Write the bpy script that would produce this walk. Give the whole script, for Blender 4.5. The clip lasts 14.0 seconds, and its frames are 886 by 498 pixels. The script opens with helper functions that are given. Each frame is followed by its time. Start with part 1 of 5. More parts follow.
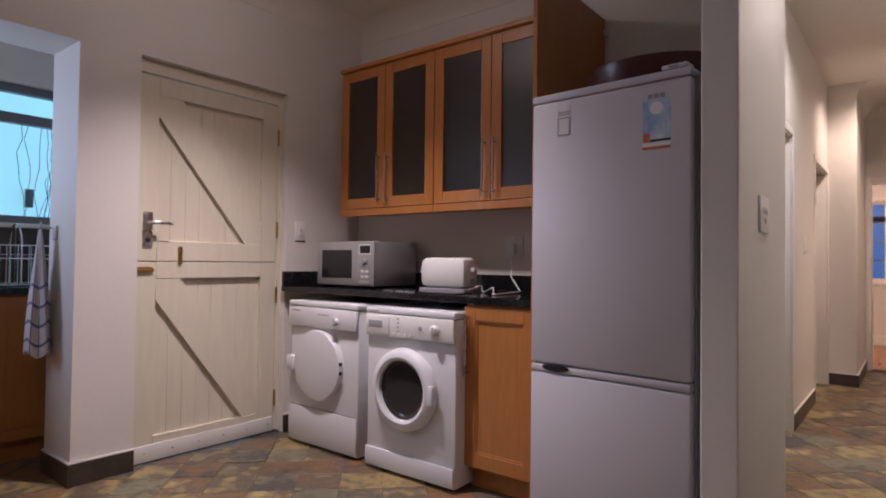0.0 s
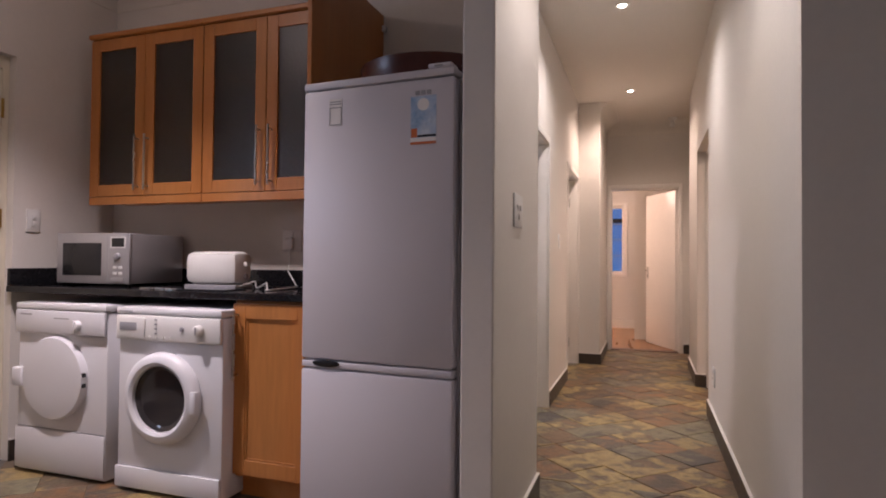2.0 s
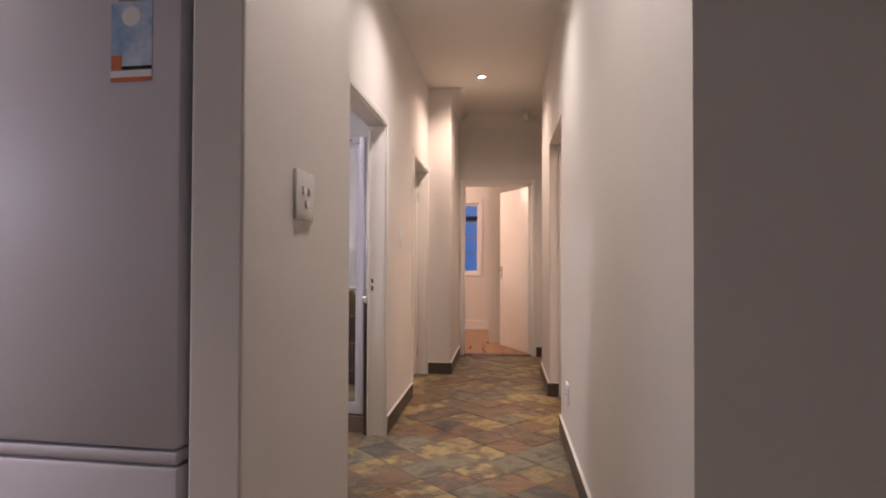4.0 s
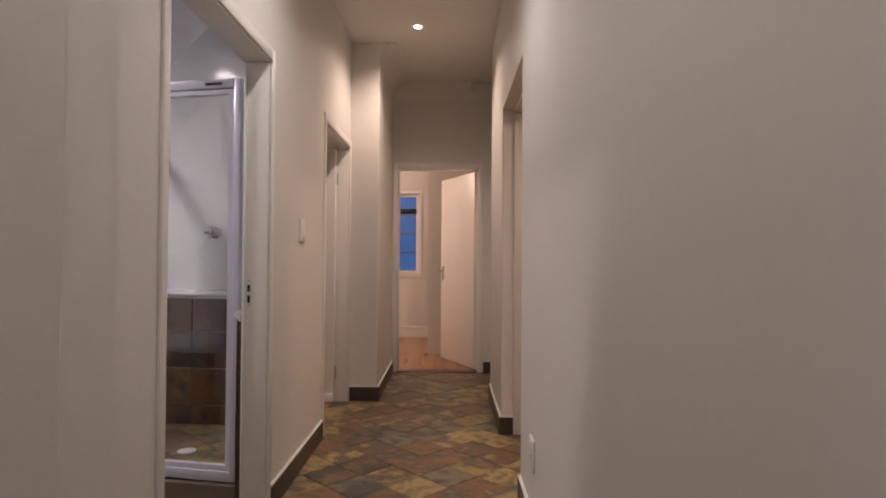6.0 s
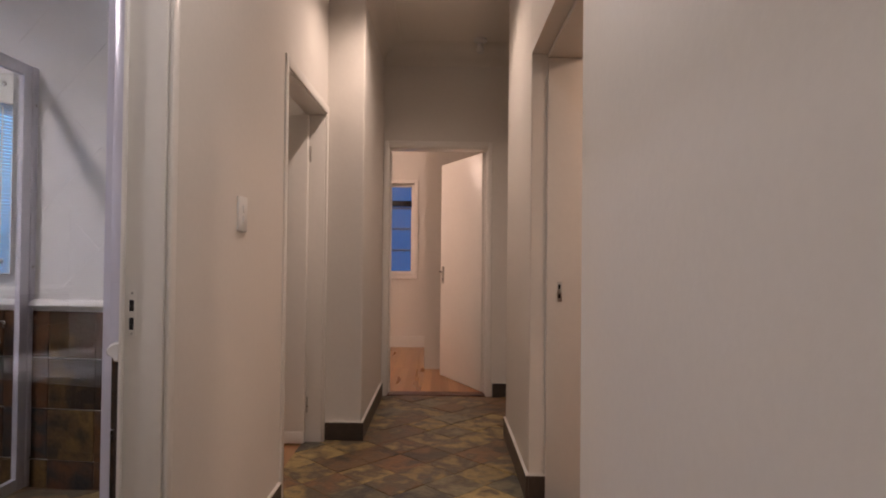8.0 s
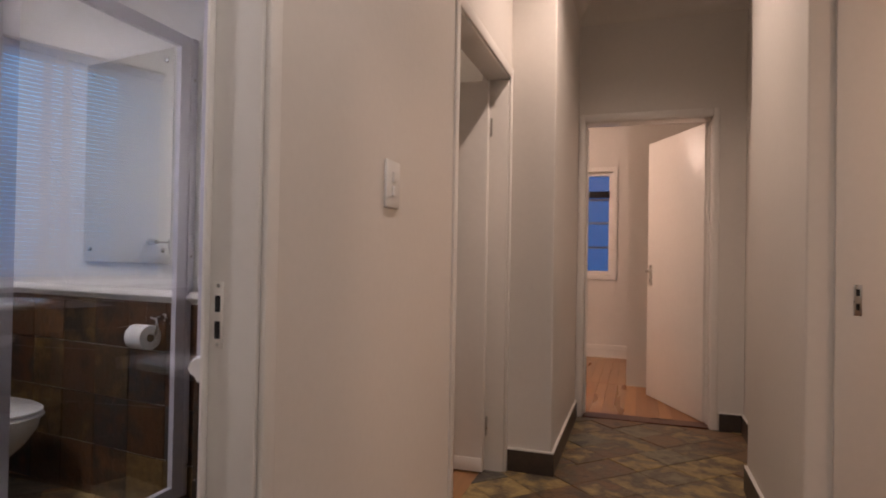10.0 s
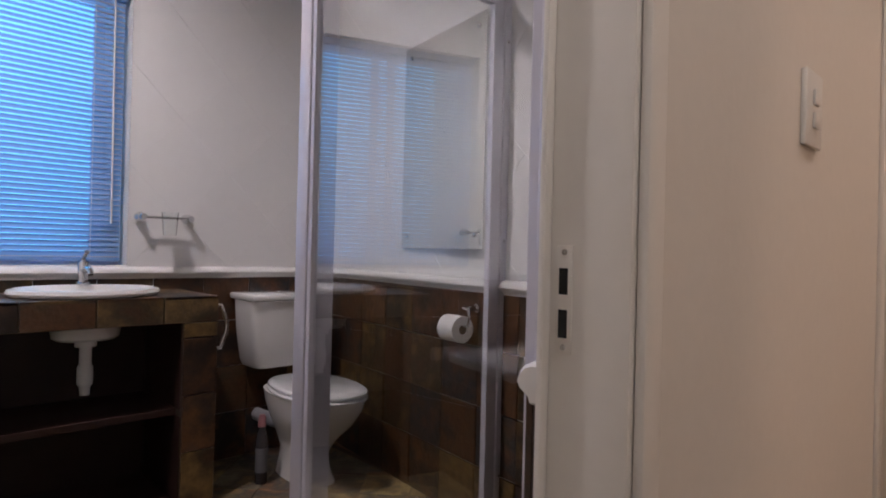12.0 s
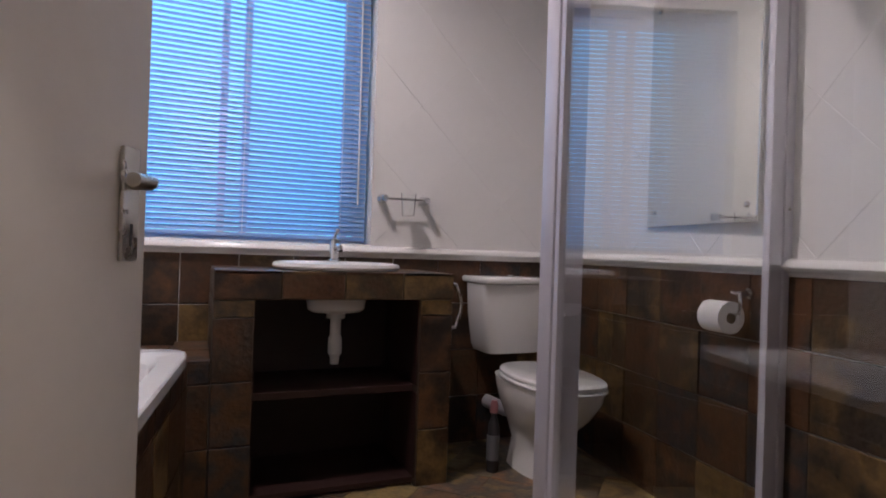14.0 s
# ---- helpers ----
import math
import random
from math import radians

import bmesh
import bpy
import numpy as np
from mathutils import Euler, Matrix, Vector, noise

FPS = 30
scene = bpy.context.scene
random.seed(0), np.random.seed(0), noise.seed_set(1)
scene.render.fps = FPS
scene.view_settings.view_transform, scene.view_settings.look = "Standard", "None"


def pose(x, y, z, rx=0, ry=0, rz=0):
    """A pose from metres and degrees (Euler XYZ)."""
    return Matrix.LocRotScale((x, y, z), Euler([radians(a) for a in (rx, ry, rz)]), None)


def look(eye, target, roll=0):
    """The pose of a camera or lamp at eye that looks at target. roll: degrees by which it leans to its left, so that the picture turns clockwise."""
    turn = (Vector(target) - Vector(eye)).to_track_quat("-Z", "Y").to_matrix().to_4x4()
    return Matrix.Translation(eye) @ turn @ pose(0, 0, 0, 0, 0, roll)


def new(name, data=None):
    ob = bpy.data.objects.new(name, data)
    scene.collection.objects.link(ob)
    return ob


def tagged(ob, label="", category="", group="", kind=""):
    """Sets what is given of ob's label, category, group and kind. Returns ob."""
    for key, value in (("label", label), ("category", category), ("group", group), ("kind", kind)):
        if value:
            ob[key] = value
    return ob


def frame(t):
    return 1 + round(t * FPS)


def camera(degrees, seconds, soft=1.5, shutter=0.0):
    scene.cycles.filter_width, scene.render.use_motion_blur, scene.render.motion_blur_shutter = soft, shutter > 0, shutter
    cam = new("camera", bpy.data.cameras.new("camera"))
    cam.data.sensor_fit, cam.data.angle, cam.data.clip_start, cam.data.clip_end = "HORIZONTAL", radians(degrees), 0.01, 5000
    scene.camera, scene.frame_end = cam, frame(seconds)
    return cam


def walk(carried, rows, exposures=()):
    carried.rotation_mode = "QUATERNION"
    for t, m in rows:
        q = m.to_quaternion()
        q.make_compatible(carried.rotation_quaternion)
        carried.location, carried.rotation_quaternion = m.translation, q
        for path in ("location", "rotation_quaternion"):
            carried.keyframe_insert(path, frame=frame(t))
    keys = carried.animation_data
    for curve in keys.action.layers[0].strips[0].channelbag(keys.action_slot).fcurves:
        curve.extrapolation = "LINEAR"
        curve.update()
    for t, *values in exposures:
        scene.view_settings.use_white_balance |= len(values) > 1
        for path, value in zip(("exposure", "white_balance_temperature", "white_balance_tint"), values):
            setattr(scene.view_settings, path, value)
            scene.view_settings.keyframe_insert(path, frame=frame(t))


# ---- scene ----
cam = camera(73.6, 14.0, soft=1.9)
PATH = [
    (0, (0.626, -0.293, 1.067), (-0.621, 1.27, 1.11), 0.7),
    (0.5, (0.647, -0.295, 1.07), (-0.462, 1.368, 1.109), 0.7),
    (1, (0.669, -0.292, 1.064), (-0.291, 1.462, 1.104), 0.7),
    (1.5, (0.683, -0.258, 1.056), (-0.122, 1.572, 1.095), 0.6),
    (2, (0.676, -0.203, 1.053), (0.026, 1.688, 1.093), 0.5),
    (2.5, (0.707, -0.132, 1.05), (0.235, 1.811, 1.091), 0.4),
    (3, (0.764, 0.037, 1.065), (0.413, 2.005, 1.105), 0.3),
    (3.5, (0.772, 0.238, 1.071), (0.494, 2.218, 1.107), 0.3),
    (4, (0.73, 0.518, 1.081), (0.523, 2.507, 1.117), 0.2),
    (4.2, (0.729, 0.624, 1.08), (0.55, 2.616, 1.116), 0.2),
    (6.5, (0.762, 1.914, 1.078), (0.759, 3.914, 1.11), 0.5),
    (7, (0.726, 2.185, 1.074), (0.736, 4.184, 1.108), 0.6),
    (7.2, (0.714, 2.28, 1.079), (0.729, 4.279, 1.11), 0.6),
    (9.3, (0.646, 3.063, 1.041), (0.372, 5.044, 1.073), 0.8),
    (9.5, (0.629, 3.114, 1.034), (0.256, 5.079, 1.065), 0.8),
    (10, (0.604, 3.257, 1.037), (-0.023, 5.156, 1.062), 1.0),
    (10.5, (0.576, 3.366, 1.025), (-0.307, 5.16, 1.045), 1.1),
    (11, (0.482, 3.463, 1.014), (-0.578, 5.159, 1.031), 1.2),
    (11.5, (0.36, 3.54, 1.015), (-0.873, 5.114, 1.026), 1.3),
    (12, (0.285, 3.576, 0.977), (-1.162, 4.957, 0.987), 1.4),
    (12.5, (0.231, 3.614, 0.947), (-1.39, 4.786, 0.956), 1.6),
    (13, (0.174, 3.652, 0.918), (-1.555, 4.657, 0.928), 1.7),
    (13.5, (0.129, 3.621, 0.9), (-1.662, 4.51, 0.902), 1.6),
    (14, (0.095, 3.611, 0.872), (-1.746, 4.392, 0.881), 1.9),
]
walk(cam, [(t, look(eye, target, roll)) for t, eye, target, roll in PATH], exposures=[(0.0, 0.45, 6100, 21), (1.8, 0.57, 6150, 21), (3.0, 0.76, 6250, 21), (4.2, 0.54, 6250, 21), (6.5, 0.0, 6180, 18), (9.5, -0.1, 6300, 20), (10.5, -0.03, 6150, 18), (11.0, -0.1, 6130, 17), (12.5, -0.12, 6180, 18), (14.0, -0.1, 6300, 19)])

# ---- light ----
world = bpy.data.worlds.new("world")
scene.world = world
world.use_nodes = True
wn = world.node_tree
sky = wn.nodes.new("ShaderNodeTexSky")
sky.sky_type, sky.sun_disc = "NISHITA", False
sky.sun_elevation, sky.sun_rotation = radians(12), radians(200)
wn.links.new(sky.outputs[0], wn.nodes["Background"].inputs[0])
wn.nodes["Background"].inputs[1].default_value = 0.10


def lamp(name, kind, place, target, watts, colour, size=0.05, angle=120, blend=0.6):
    data = bpy.data.lights.new(name, kind)
    data.energy, data.color = watts, colour
    if kind == "AREA":
        data.shape, data.size = "RECTANGLE", size if isinstance(size, (int, float)) else size[0]
        data.size_y = size if isinstance(size, (int, float)) else size[1]
    else:
        data.shadow_soft_size = size
    if kind == "SPOT":
        data.spot_size, data.spot_blend = radians(angle), blend
    ob = new(name, data)
    ob.matrix_world = look(place, target)
    return ob


CEIL = 2.72
WARM = (1.0, 0.90, 0.78)
for ly, lw, lc in ((1.95, 30, WARM), (3.76, 38, (1.0, 0.92, 0.82)), (5.78, 54, (1.0, 0.78, 0.60))):
    lamp("corridor_spot", "SPOT", (0.525, ly, CEIL - 0.05), (0.525, ly + 0.001, 0), lw, lc, 0.03, 150, 1.0)
# out-of-view fill, added to lift the fridge front and the right wall
lamp("kitchen_spot", "SPOT", (-0.2, -0.5, CEIL - 0.05), (-0.2, -0.501, 0), 16, (1.0, 0.81, 0.77), 0.05, 155, 0.8)
# weak point lamp added as fill for the upper cabinets and walls
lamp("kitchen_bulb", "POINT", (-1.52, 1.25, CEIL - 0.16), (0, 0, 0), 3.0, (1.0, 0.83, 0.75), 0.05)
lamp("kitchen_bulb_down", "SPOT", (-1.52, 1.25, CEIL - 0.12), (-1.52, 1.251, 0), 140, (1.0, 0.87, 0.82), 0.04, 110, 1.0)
lamp("bath_lamp", "SPOT", (-1.55, 3.65, CEIL - 0.10), (-1.55, 3.651, 0), 92, (1.0, 0.90, 0.85), 0.08, 165, 0.9)
lamp("far_lamp", "POINT", (-1.0, 8.2, 2.5), (0, 0, 0), 52, (1.0, 0.72, 0.54), 0.10)
lamp("side_room_lamp", "POINT", (2.5, 4.2, 2.4), (0, 0, 0), 30, (1.0, 0.70, 0.48), 0.10)
lamp("bedroom_lamp", "POINT", (-1.2, 6.6, 2.4), (0, 0, 0), 6, (1.0, 0.8, 0.6), 0.10)
# daylight in the openings of the windows
lamp("window_light_scullery", "AREA", (-3.47, -0.32, 1.68), (-2.6, 0.0, 1.5), 10, (0.66, 0.78, 1.0), (0.76, 0.70))

# ---- materials ----
MATS = {}


def material(name, colour, rough=0.6, metal=0.0, vary=0.08, scale=6.0, bump=0.05, fine=90.0, second=None, mix_scale=2.0,
             random=0.0, random_ramp=None, transmission=0.0, emission=None, strength=0.0, coat=0.0, stretch=None, ior=1.45):
    """A painted, stained or worn surface: two scales of noise in colour, roughness and relief."""
    m = bpy.data.materials.new(name)
    m.use_nodes = True
    t = m.node_tree
    n, l = t.nodes, t.links
    b = n["Principled BSDF"]
    b.inputs["Base Color"].default_value = (*colour, 1)
    b.inputs["Roughness"].default_value = rough
    b.inputs["Metallic"].default_value = metal
    b.inputs["IOR"].default_value = ior
    b.inputs["Transmission Weight"].default_value = transmission
    b.inputs["Coat Weight"].default_value = coat
    if emission:
        b.inputs["Emission Color"].default_value = (*emission, 1)
        b.inputs["Emission Strength"].default_value = strength
    MATS[name] = m
    if not (vary or bump or random_ramp):
        return m
    tex = n.new("ShaderNodeTexCoord")
    mp = n.new("ShaderNodeMapping")
    l.new(tex.outputs["Object"], mp.inputs[0])
    if random_ramp:                     # every piece takes another part of the stone
        own = n.new("ShaderNodeObjectInfo")
        off = n.new("ShaderNodeMath")
        off.operation = "MULTIPLY"
        off.inputs[1].default_value = 47.0
        l.new(own.outputs["Random"], off.inputs[0])
        l.new(off.outputs[0], mp.inputs["Location"])
    if stretch:
        mp.inputs["Scale"].default_value = stretch
    big = n.new("ShaderNodeTexNoise")
    big.inputs["Scale"].default_value, big.inputs["Detail"].default_value = scale, 6
    l.new(mp.outputs[0], big.inputs[0])
    small = n.new("ShaderNodeTexNoise")
    small.inputs["Scale"].default_value, small.inputs["Detail"].default_value = fine, 4
    l.new(mp.outputs[0], small.inputs[0])
    base = None
    if random_ramp:
        info = n.new("ShaderNodeObjectInfo")
        add = n.new("ShaderNodeMath")
        add.operation = "MULTIPLY_ADD"
        l.new(big.outputs[0], add.inputs[0])
        add.inputs[1].default_value = random
        l.new(info.outputs["Random"], add.inputs[2])
        ramp = n.new("ShaderNodeValToRGB")
        e = ramp.color_ramp.elements
        while len(e) < len(random_ramp):
            e.new(0.5)
        for i, c in enumerate(random_ramp):
            e[i].position, e[i].color = i / (len(random_ramp) - 1), (*c, 1)
        sub = n.new("ShaderNodeMath")
        sub.operation = "SUBTRACT"
        l.new(add.outputs[0], sub.inputs[0])
        sub.inputs[1].default_value = random * 0.5
        l.new(sub.outputs[0], ramp.inputs[0])
        base = ramp.outputs[0]
    if vary:
        mix = n.new("ShaderNodeMix")
        mix.data_type, mix.blend_type = "RGBA", "MULTIPLY"
        mix.inputs["Factor"].default_value = 1.0
        if base is None:
            mix.inputs[6].default_value = (*colour, 1)
            if second:
                mc = n.new("ShaderNodeMix")
                mc.data_type = "RGBA"
                mc.inputs[6].default_value, mc.inputs[7].default_value = (*colour, 1), (*second, 1)
                st = n.new("ShaderNodeMapRange")
                st.inputs[1].default_value, st.inputs[2].default_value = 0.35, 0.65
                l.new(big.outputs[0], st.inputs[0])
                l.new(st.outputs[0], mc.inputs[0])
                l.new(mc.outputs[2], mix.inputs[6])
        else:
            l.new(base, mix.inputs[6])
        mr = n.new("ShaderNodeMapRange")
        mr.inputs[1].default_value, mr.inputs[2].default_value = 0.25, 0.75
        mr.inputs[3].default_value, mr.inputs[4].default_value = 1 - vary, 1 + vary
        avg = n.new("ShaderNodeMath")
        avg.operation = "MULTIPLY_ADD"
        l.new(small.outputs[0], avg.inputs[0])
        avg.inputs[1].default_value = 0.4
        sc = n.new("ShaderNodeMath")
        sc.operation = "MULTIPLY"
        l.new(big.outputs[0], sc.inputs[0])
        sc.inputs[1].default_value = 0.6
        l.new(sc.outputs[0], avg.inputs[2])
        l.new(avg.outputs[0], mr.inputs[0])
        l.new(mr.outputs[0], mix.inputs[7])
        l.new(mix.outputs[2], b.inputs["Base Color"])
        rr = n.new("ShaderNodeMapRange")
        dr = min(0.08, vary * 0.8)
        rr.inputs[3].default_value, rr.inputs[4].default_value = max(0.02, rough - dr), min(1, rough + dr)
        l.new(big.outputs[0], rr.inputs[0])
        l.new(rr.outputs[0], b.inputs["Roughness"])
    if bump:
        bp = n.new("ShaderNodeBump")
        bp.inputs["Strength"].default_value, bp.inputs["Distance"].default_value = bump, 0.01
        hs = n.new("ShaderNodeMath")
        hs.operation = "ADD"
        l.new(small.outputs[0], hs.inputs[0])
        l.new(big.outputs[0], hs.inputs[1])
        l.new(hs.outputs[0], bp.inputs["Height"])
        l.new(bp.outputs[0], b.inputs["Normal"])
    return m


SLATE = [(0.075, 0.056, 0.044), (0.19, 0.115, 0.06), (0.115, 0.095, 0.068), (0.36, 0.26, 0.105), (0.085, 0.076, 0.066), (0.26, 0.135, 0.06), (0.12, 0.09, 0.06),
         (0.42, 0.31, 0.13), (0.10, 0.075, 0.055), (0.22, 0.20, 0.125), (0.07, 0.062, 0.058)]
SLATE_WALL = [(0.026, 0.018, 0.013), (0.092, 0.041, 0.018), (0.034, 0.025, 0.019), (0.12, 0.056, 0.022), (0.026, 0.029, 0.033), (0.095, 0.042, 0.019), (0.055, 0.038, 0.021), (0.18, 0.11, 0.04), (0.028, 0.020, 0.015)]
PAINT = material("wall_paint", (0.70, 0.665, 0.62), 0.55, vary=0.04, scale=1.8, bump=0.06, fine=45)
CEILING = material("ceiling_paint", (0.72, 0.68, 0.62), 0.8, vary=0.03, scale=1.2, bump=0.04, fine=40)
GLOSS_WHITE = material("gloss_white_paint", (0.78, 0.75, 0.71), 0.32, vary=0.04, scale=3, bump=0.04, fine=35)
CREAM_WOOD = material("cream_painted_wood", (0.68, 0.62, 0.50), 0.42, vary=0.09, scale=2.5, bump=0.10, fine=40, stretch=(1, 1, 0.12))
TILE = material("slate_floor", (0.1, 0.08, 0.06), 0.40, vary=0.42, scale=9, bump=0.35, fine=60, random=0.55, random_ramp=SLATE)
WALL_TILE = material("slate_wall", (0.08, 0.05, 0.03), 0.38, vary=0.5, scale=10, bump=0.35, fine=60, random=0.5, random_ramp=SLATE_WALL)
GROUT = material("grout", (0.15, 0.115, 0.08), 0.9, vary=0.15, scale=8, bump=0.2)
SKIRT = material("dark_slate_skirting", (0.055, 0.042, 0.034), 0.4, vary=0.35, scale=9, bump=0.2, fine=50)
CAULK = material("white_sealant", (0.75, 0.72, 0.68), 0.5, vary=0.05, scale=20, bump=0.1)
WHITE_TILE = material("white_glazed_tile", (0.74, 0.73, 0.72), 0.12, vary=0.025, scale=3, bump=0.03, fine=20)
WHITE_GROUT = material("white_grout", (0.74, 0.73, 0.72), 0.8, vary=0.06, scale=20, bump=0.1)
OAK = material("oak_cabinet", (0.47, 0.195, 0.055), 0.36, vary=0.22, scale=5, bump=0.06, fine=55, second=(0.39, 0.145, 0.036), stretch=(1, 1, 0.10))
OAK_FLOOR = material("oak_board", (0.34, 0.17, 0.07), 0.3, vary=0.25, scale=5, bump=0.05, fine=60, stretch=(1, 0.1, 1), random=0.5,
                     random_ramp=[(0.30, 0.14, 0.055), (0.38, 0.20, 0.09), (0.26, 0.12, 0.05)])
GRANITE = material("black_granite", (0.012, 0.012, 0.014), 0.10, vary=0.5, scale=80, bump=0.0, fine=300)
APPLIANCE = material("white_enamel", (0.70, 0.70, 0.73), 0.30, vary=0.012, scale=1.5, bump=0.006, fine=160)
# a little greyer than the other appliances' white
FRIDGE_WHITE = material("greyish_white_enamel", (0.60, 0.58, 0.62), 0.42, vary=0.015, scale=1.5, bump=0.008, fine=160)
PLASTIC = material("white_plastic", (0.72, 0.71, 0.69), 0.35, vary=0.03, scale=10, bump=0.02)
GREY_PLASTIC = material("grey_plastic", (0.30, 0.30, 0.32), 0.4, vary=0.06, scale=10, bump=0.02)
SILVER = material("silver_paint", (0.42, 0.41, 0.42), 0.35, 0.5, vary=0.04, scale=8, bump=0.02)
DARK = material("dark_plastic", (0.02, 0.02, 0.022), 0.25, vary=0.2, scale=10, bump=0.02)
STEEL = material("brushed_steel", (0.55, 0.54, 0.52), 0.28, 1.0, vary=0.06, scale=20, bump=0.02)
CHROME = material("chrome", (0.75, 0.75, 0.76), 0.08, 1.0, vary=0.03, scale=10, bump=0)
BRASS = material("brass", (0.45, 0.28, 0.08), 0.3, 1.0, vary=0.1, scale=20, bump=0.03)
ALU = material("white_aluminium", (0.60, 0.59, 0.66), 0.3, 0.15, vary=0.03, scale=8, bump=0.01)
CERAMIC = material("ceramic", (0.78, 0.77, 0.75), 0.08, vary=0.015, scale=4, bump=0.0)
ACRYLIC = material("white_acrylic", (0.80, 0.80, 0.80), 0.12, vary=0.02, scale=4, bump=0)
GLASS = material("clear_glass", (0.97, 0.985, 0.98), 0.0, vary=0, bump=0, transmission=1.0, ior=1.52)
SMOKED = material("obscure_glass", (0.55, 0.56, 0.55), 0.35, vary=0.05, scale=30, bump=0.15, fine=60, transmission=1.0)
DOOR_GLASS = material("drum_glass", (0.035, 0.032, 0.034), 0.04, vary=0, bump=0)
MIRROR = material("mirror_silver", (0.88, 0.90, 0.87), 0.01, 1.0, vary=0, bump=0)
MAHOGANY = material("dark_red_wood", (0.07, 0.018, 0.012), 0.3, vary=0.3, scale=6, bump=0.05, stretch=(0.3, 1, 1))
PAPER = material("white_paper", (0.82, 0.80, 0.78), 0.85, vary=0.03, scale=40, bump=0.15)
BLACK_RUBBER = material("black_rubber", (0.015, 0.015, 0.015), 0.7, vary=0.2, scale=20, bump=0.05)
# the base colour holds the blue that evening light gives the slats
SLAT = material("blue_lit_slat", (0.32, 0.47, 0.72), 0.35, vary=0, bump=0)
thin = SLAT.node_tree.nodes.new("ShaderNodeBsdfTranslucent")     # thin painted slats; blue translucency stands in for daylight glowing round their edges
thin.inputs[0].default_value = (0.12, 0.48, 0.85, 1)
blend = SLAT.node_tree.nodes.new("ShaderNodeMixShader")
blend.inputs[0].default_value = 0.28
SLAT.node_tree.links.new(SLAT.node_tree.nodes["Principled BSDF"].outputs[0], blend.inputs[1])
SLAT.node_tree.links.new(thin.outputs[0], blend.inputs[2])
SLAT.node_tree.links.new(blend.outputs[0], SLAT.node_tree.nodes["Material Output"].inputs[0])
LENS = material("lamp_lens", (1, 1, 1), 0.4, vary=0, bump=0, emission=(1, 0.90, 0.74), strength=40)
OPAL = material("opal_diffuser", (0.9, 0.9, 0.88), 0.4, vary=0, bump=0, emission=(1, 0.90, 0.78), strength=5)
DUSK = material("dusk_backdrop", (0.02, 0.04, 0.08), 0.9, vary=0, bump=0, emission=(0.06, 0.22, 0.62), strength=0.42)

# ---- building helpers ----


def box(bm, x0, x1, y0, y1, z0, z1, bevel=0.0, m=None):
    vs = [bm.verts.new(p) for p in ((x0, y0, z0), (x1, y0, z0), (x1, y1, z0), (x0, y1, z0), (x0, y0, z1), (x1, y0, z1), (x1, y1, z1), (x0, y1, z1))]
    fs = [bm.faces.new([vs[i] for i in q]) for q in ((3, 2, 1, 0), (4, 5, 6, 7), (0, 1, 5, 4), (1, 2, 6, 5), (2, 3, 7, 6), (3, 0, 4, 7))]
    if bevel:
        es = {e for f in fs for e in f.edges}
        out = bmesh.ops.bevel(bm, geom=list(es), offset=bevel, segments=2, profile=0.5, affect="EDGES", clamp_overlap=True)
        vs = list({v for f in out["faces"] for v in f.verts} | {v for v in vs if v.is_valid})
    if m is not None:
        bmesh.ops.transform(bm, matrix=m, verts=[v for v in vs if v.is_valid])
    return bm


def B(*a, bevel=0.0, m=None):
    return box(bmesh.new(), *a, bevel=bevel, m=m)


def tube(bm, points, radius, sides=10, closed=False):
    """A round bar along a line of points."""
    pts = [Vector(p) for p in points]
    rings = []
    n = len(pts)
    for i, p in enumerate(pts):
        a, c = pts[(i - 1) % n] if closed or i else p, pts[(i + 1) % n] if closed or i < n - 1 else p
        d = (c - a).normalized()
        s = d.orthogonal().normalized() if not rings else (last - d * last.dot(d)).normalized()
        last = s
        o = d.cross(s)
        rings.append([bm.verts.new(p + radius * (math.cos(k * 2 * math.pi / sides) * s + math.sin(k * 2 * math.pi / sides) * o)) for k in range(sides)])
    for i in range(n if closed else n - 1):
        r, q = rings[i], rings[(i + 1) % n]
        for k in range(sides):
            bm.faces.new((r[k], r[(k + 1) % sides], q[(k + 1) % sides], q[k]))
    if not closed:
        bm.faces.new(list(reversed(rings[0])))
        bm.faces.new(rings[-1])
    return bm


def lathe(bm, profile, m=None, sides=32, sx=1.0, sy=1.0):
    """A turned body from (radius, height) pairs about z, squeezed by sx, sy."""
    rings = []
    for r, z in profile:
        rings.append([bm.verts.new((max(r, 1e-4) * sx * math.cos(k * 2 * math.pi / sides), max(r, 1e-4) * sy * math.sin(k * 2 * math.pi / sides), z)) for k in range(sides)])
    for r, q in zip(rings, rings[1:]):
        for k in range(sides):
            bm.faces.new((r[k], r[(k + 1) % sides], q[(k + 1) % sides], q[k]))
    bm.faces.new(list(reversed(rings[0])))
    bm.faces.new(rings[-1])
    if m is not None:
        bmesh.ops.transform(bm, matrix=m, verts=[v for r in rings for v in r])
    return bm


def mesh_of(name, bm, mat, smooth=False):
    me = bpy.data.meshes.new(name)
    bmesh.ops.recalc_face_normals(bm, faces=bm.faces)
    bm.to_mesh(me)
    bm.free()
    me.materials.append(mat)
    if smooth:
        me.shade_smooth()
        me.set_sharp_from_angle(angle=radians(38))
    return me


def part(name, bm, mat, parent, label="", smooth=True):
    ob = new(name, mesh_of(name, bm, mat, smooth))
    ob.parent = parent
    if label:
        ob["label"] = label
    return ob


def thing(name, m, label, category, group="", kind=""):
    ob = new(name)
    ob.empty_display_size = 0.05
    ob.matrix_basis = m
    return tagged(ob, label, category, group, kind)


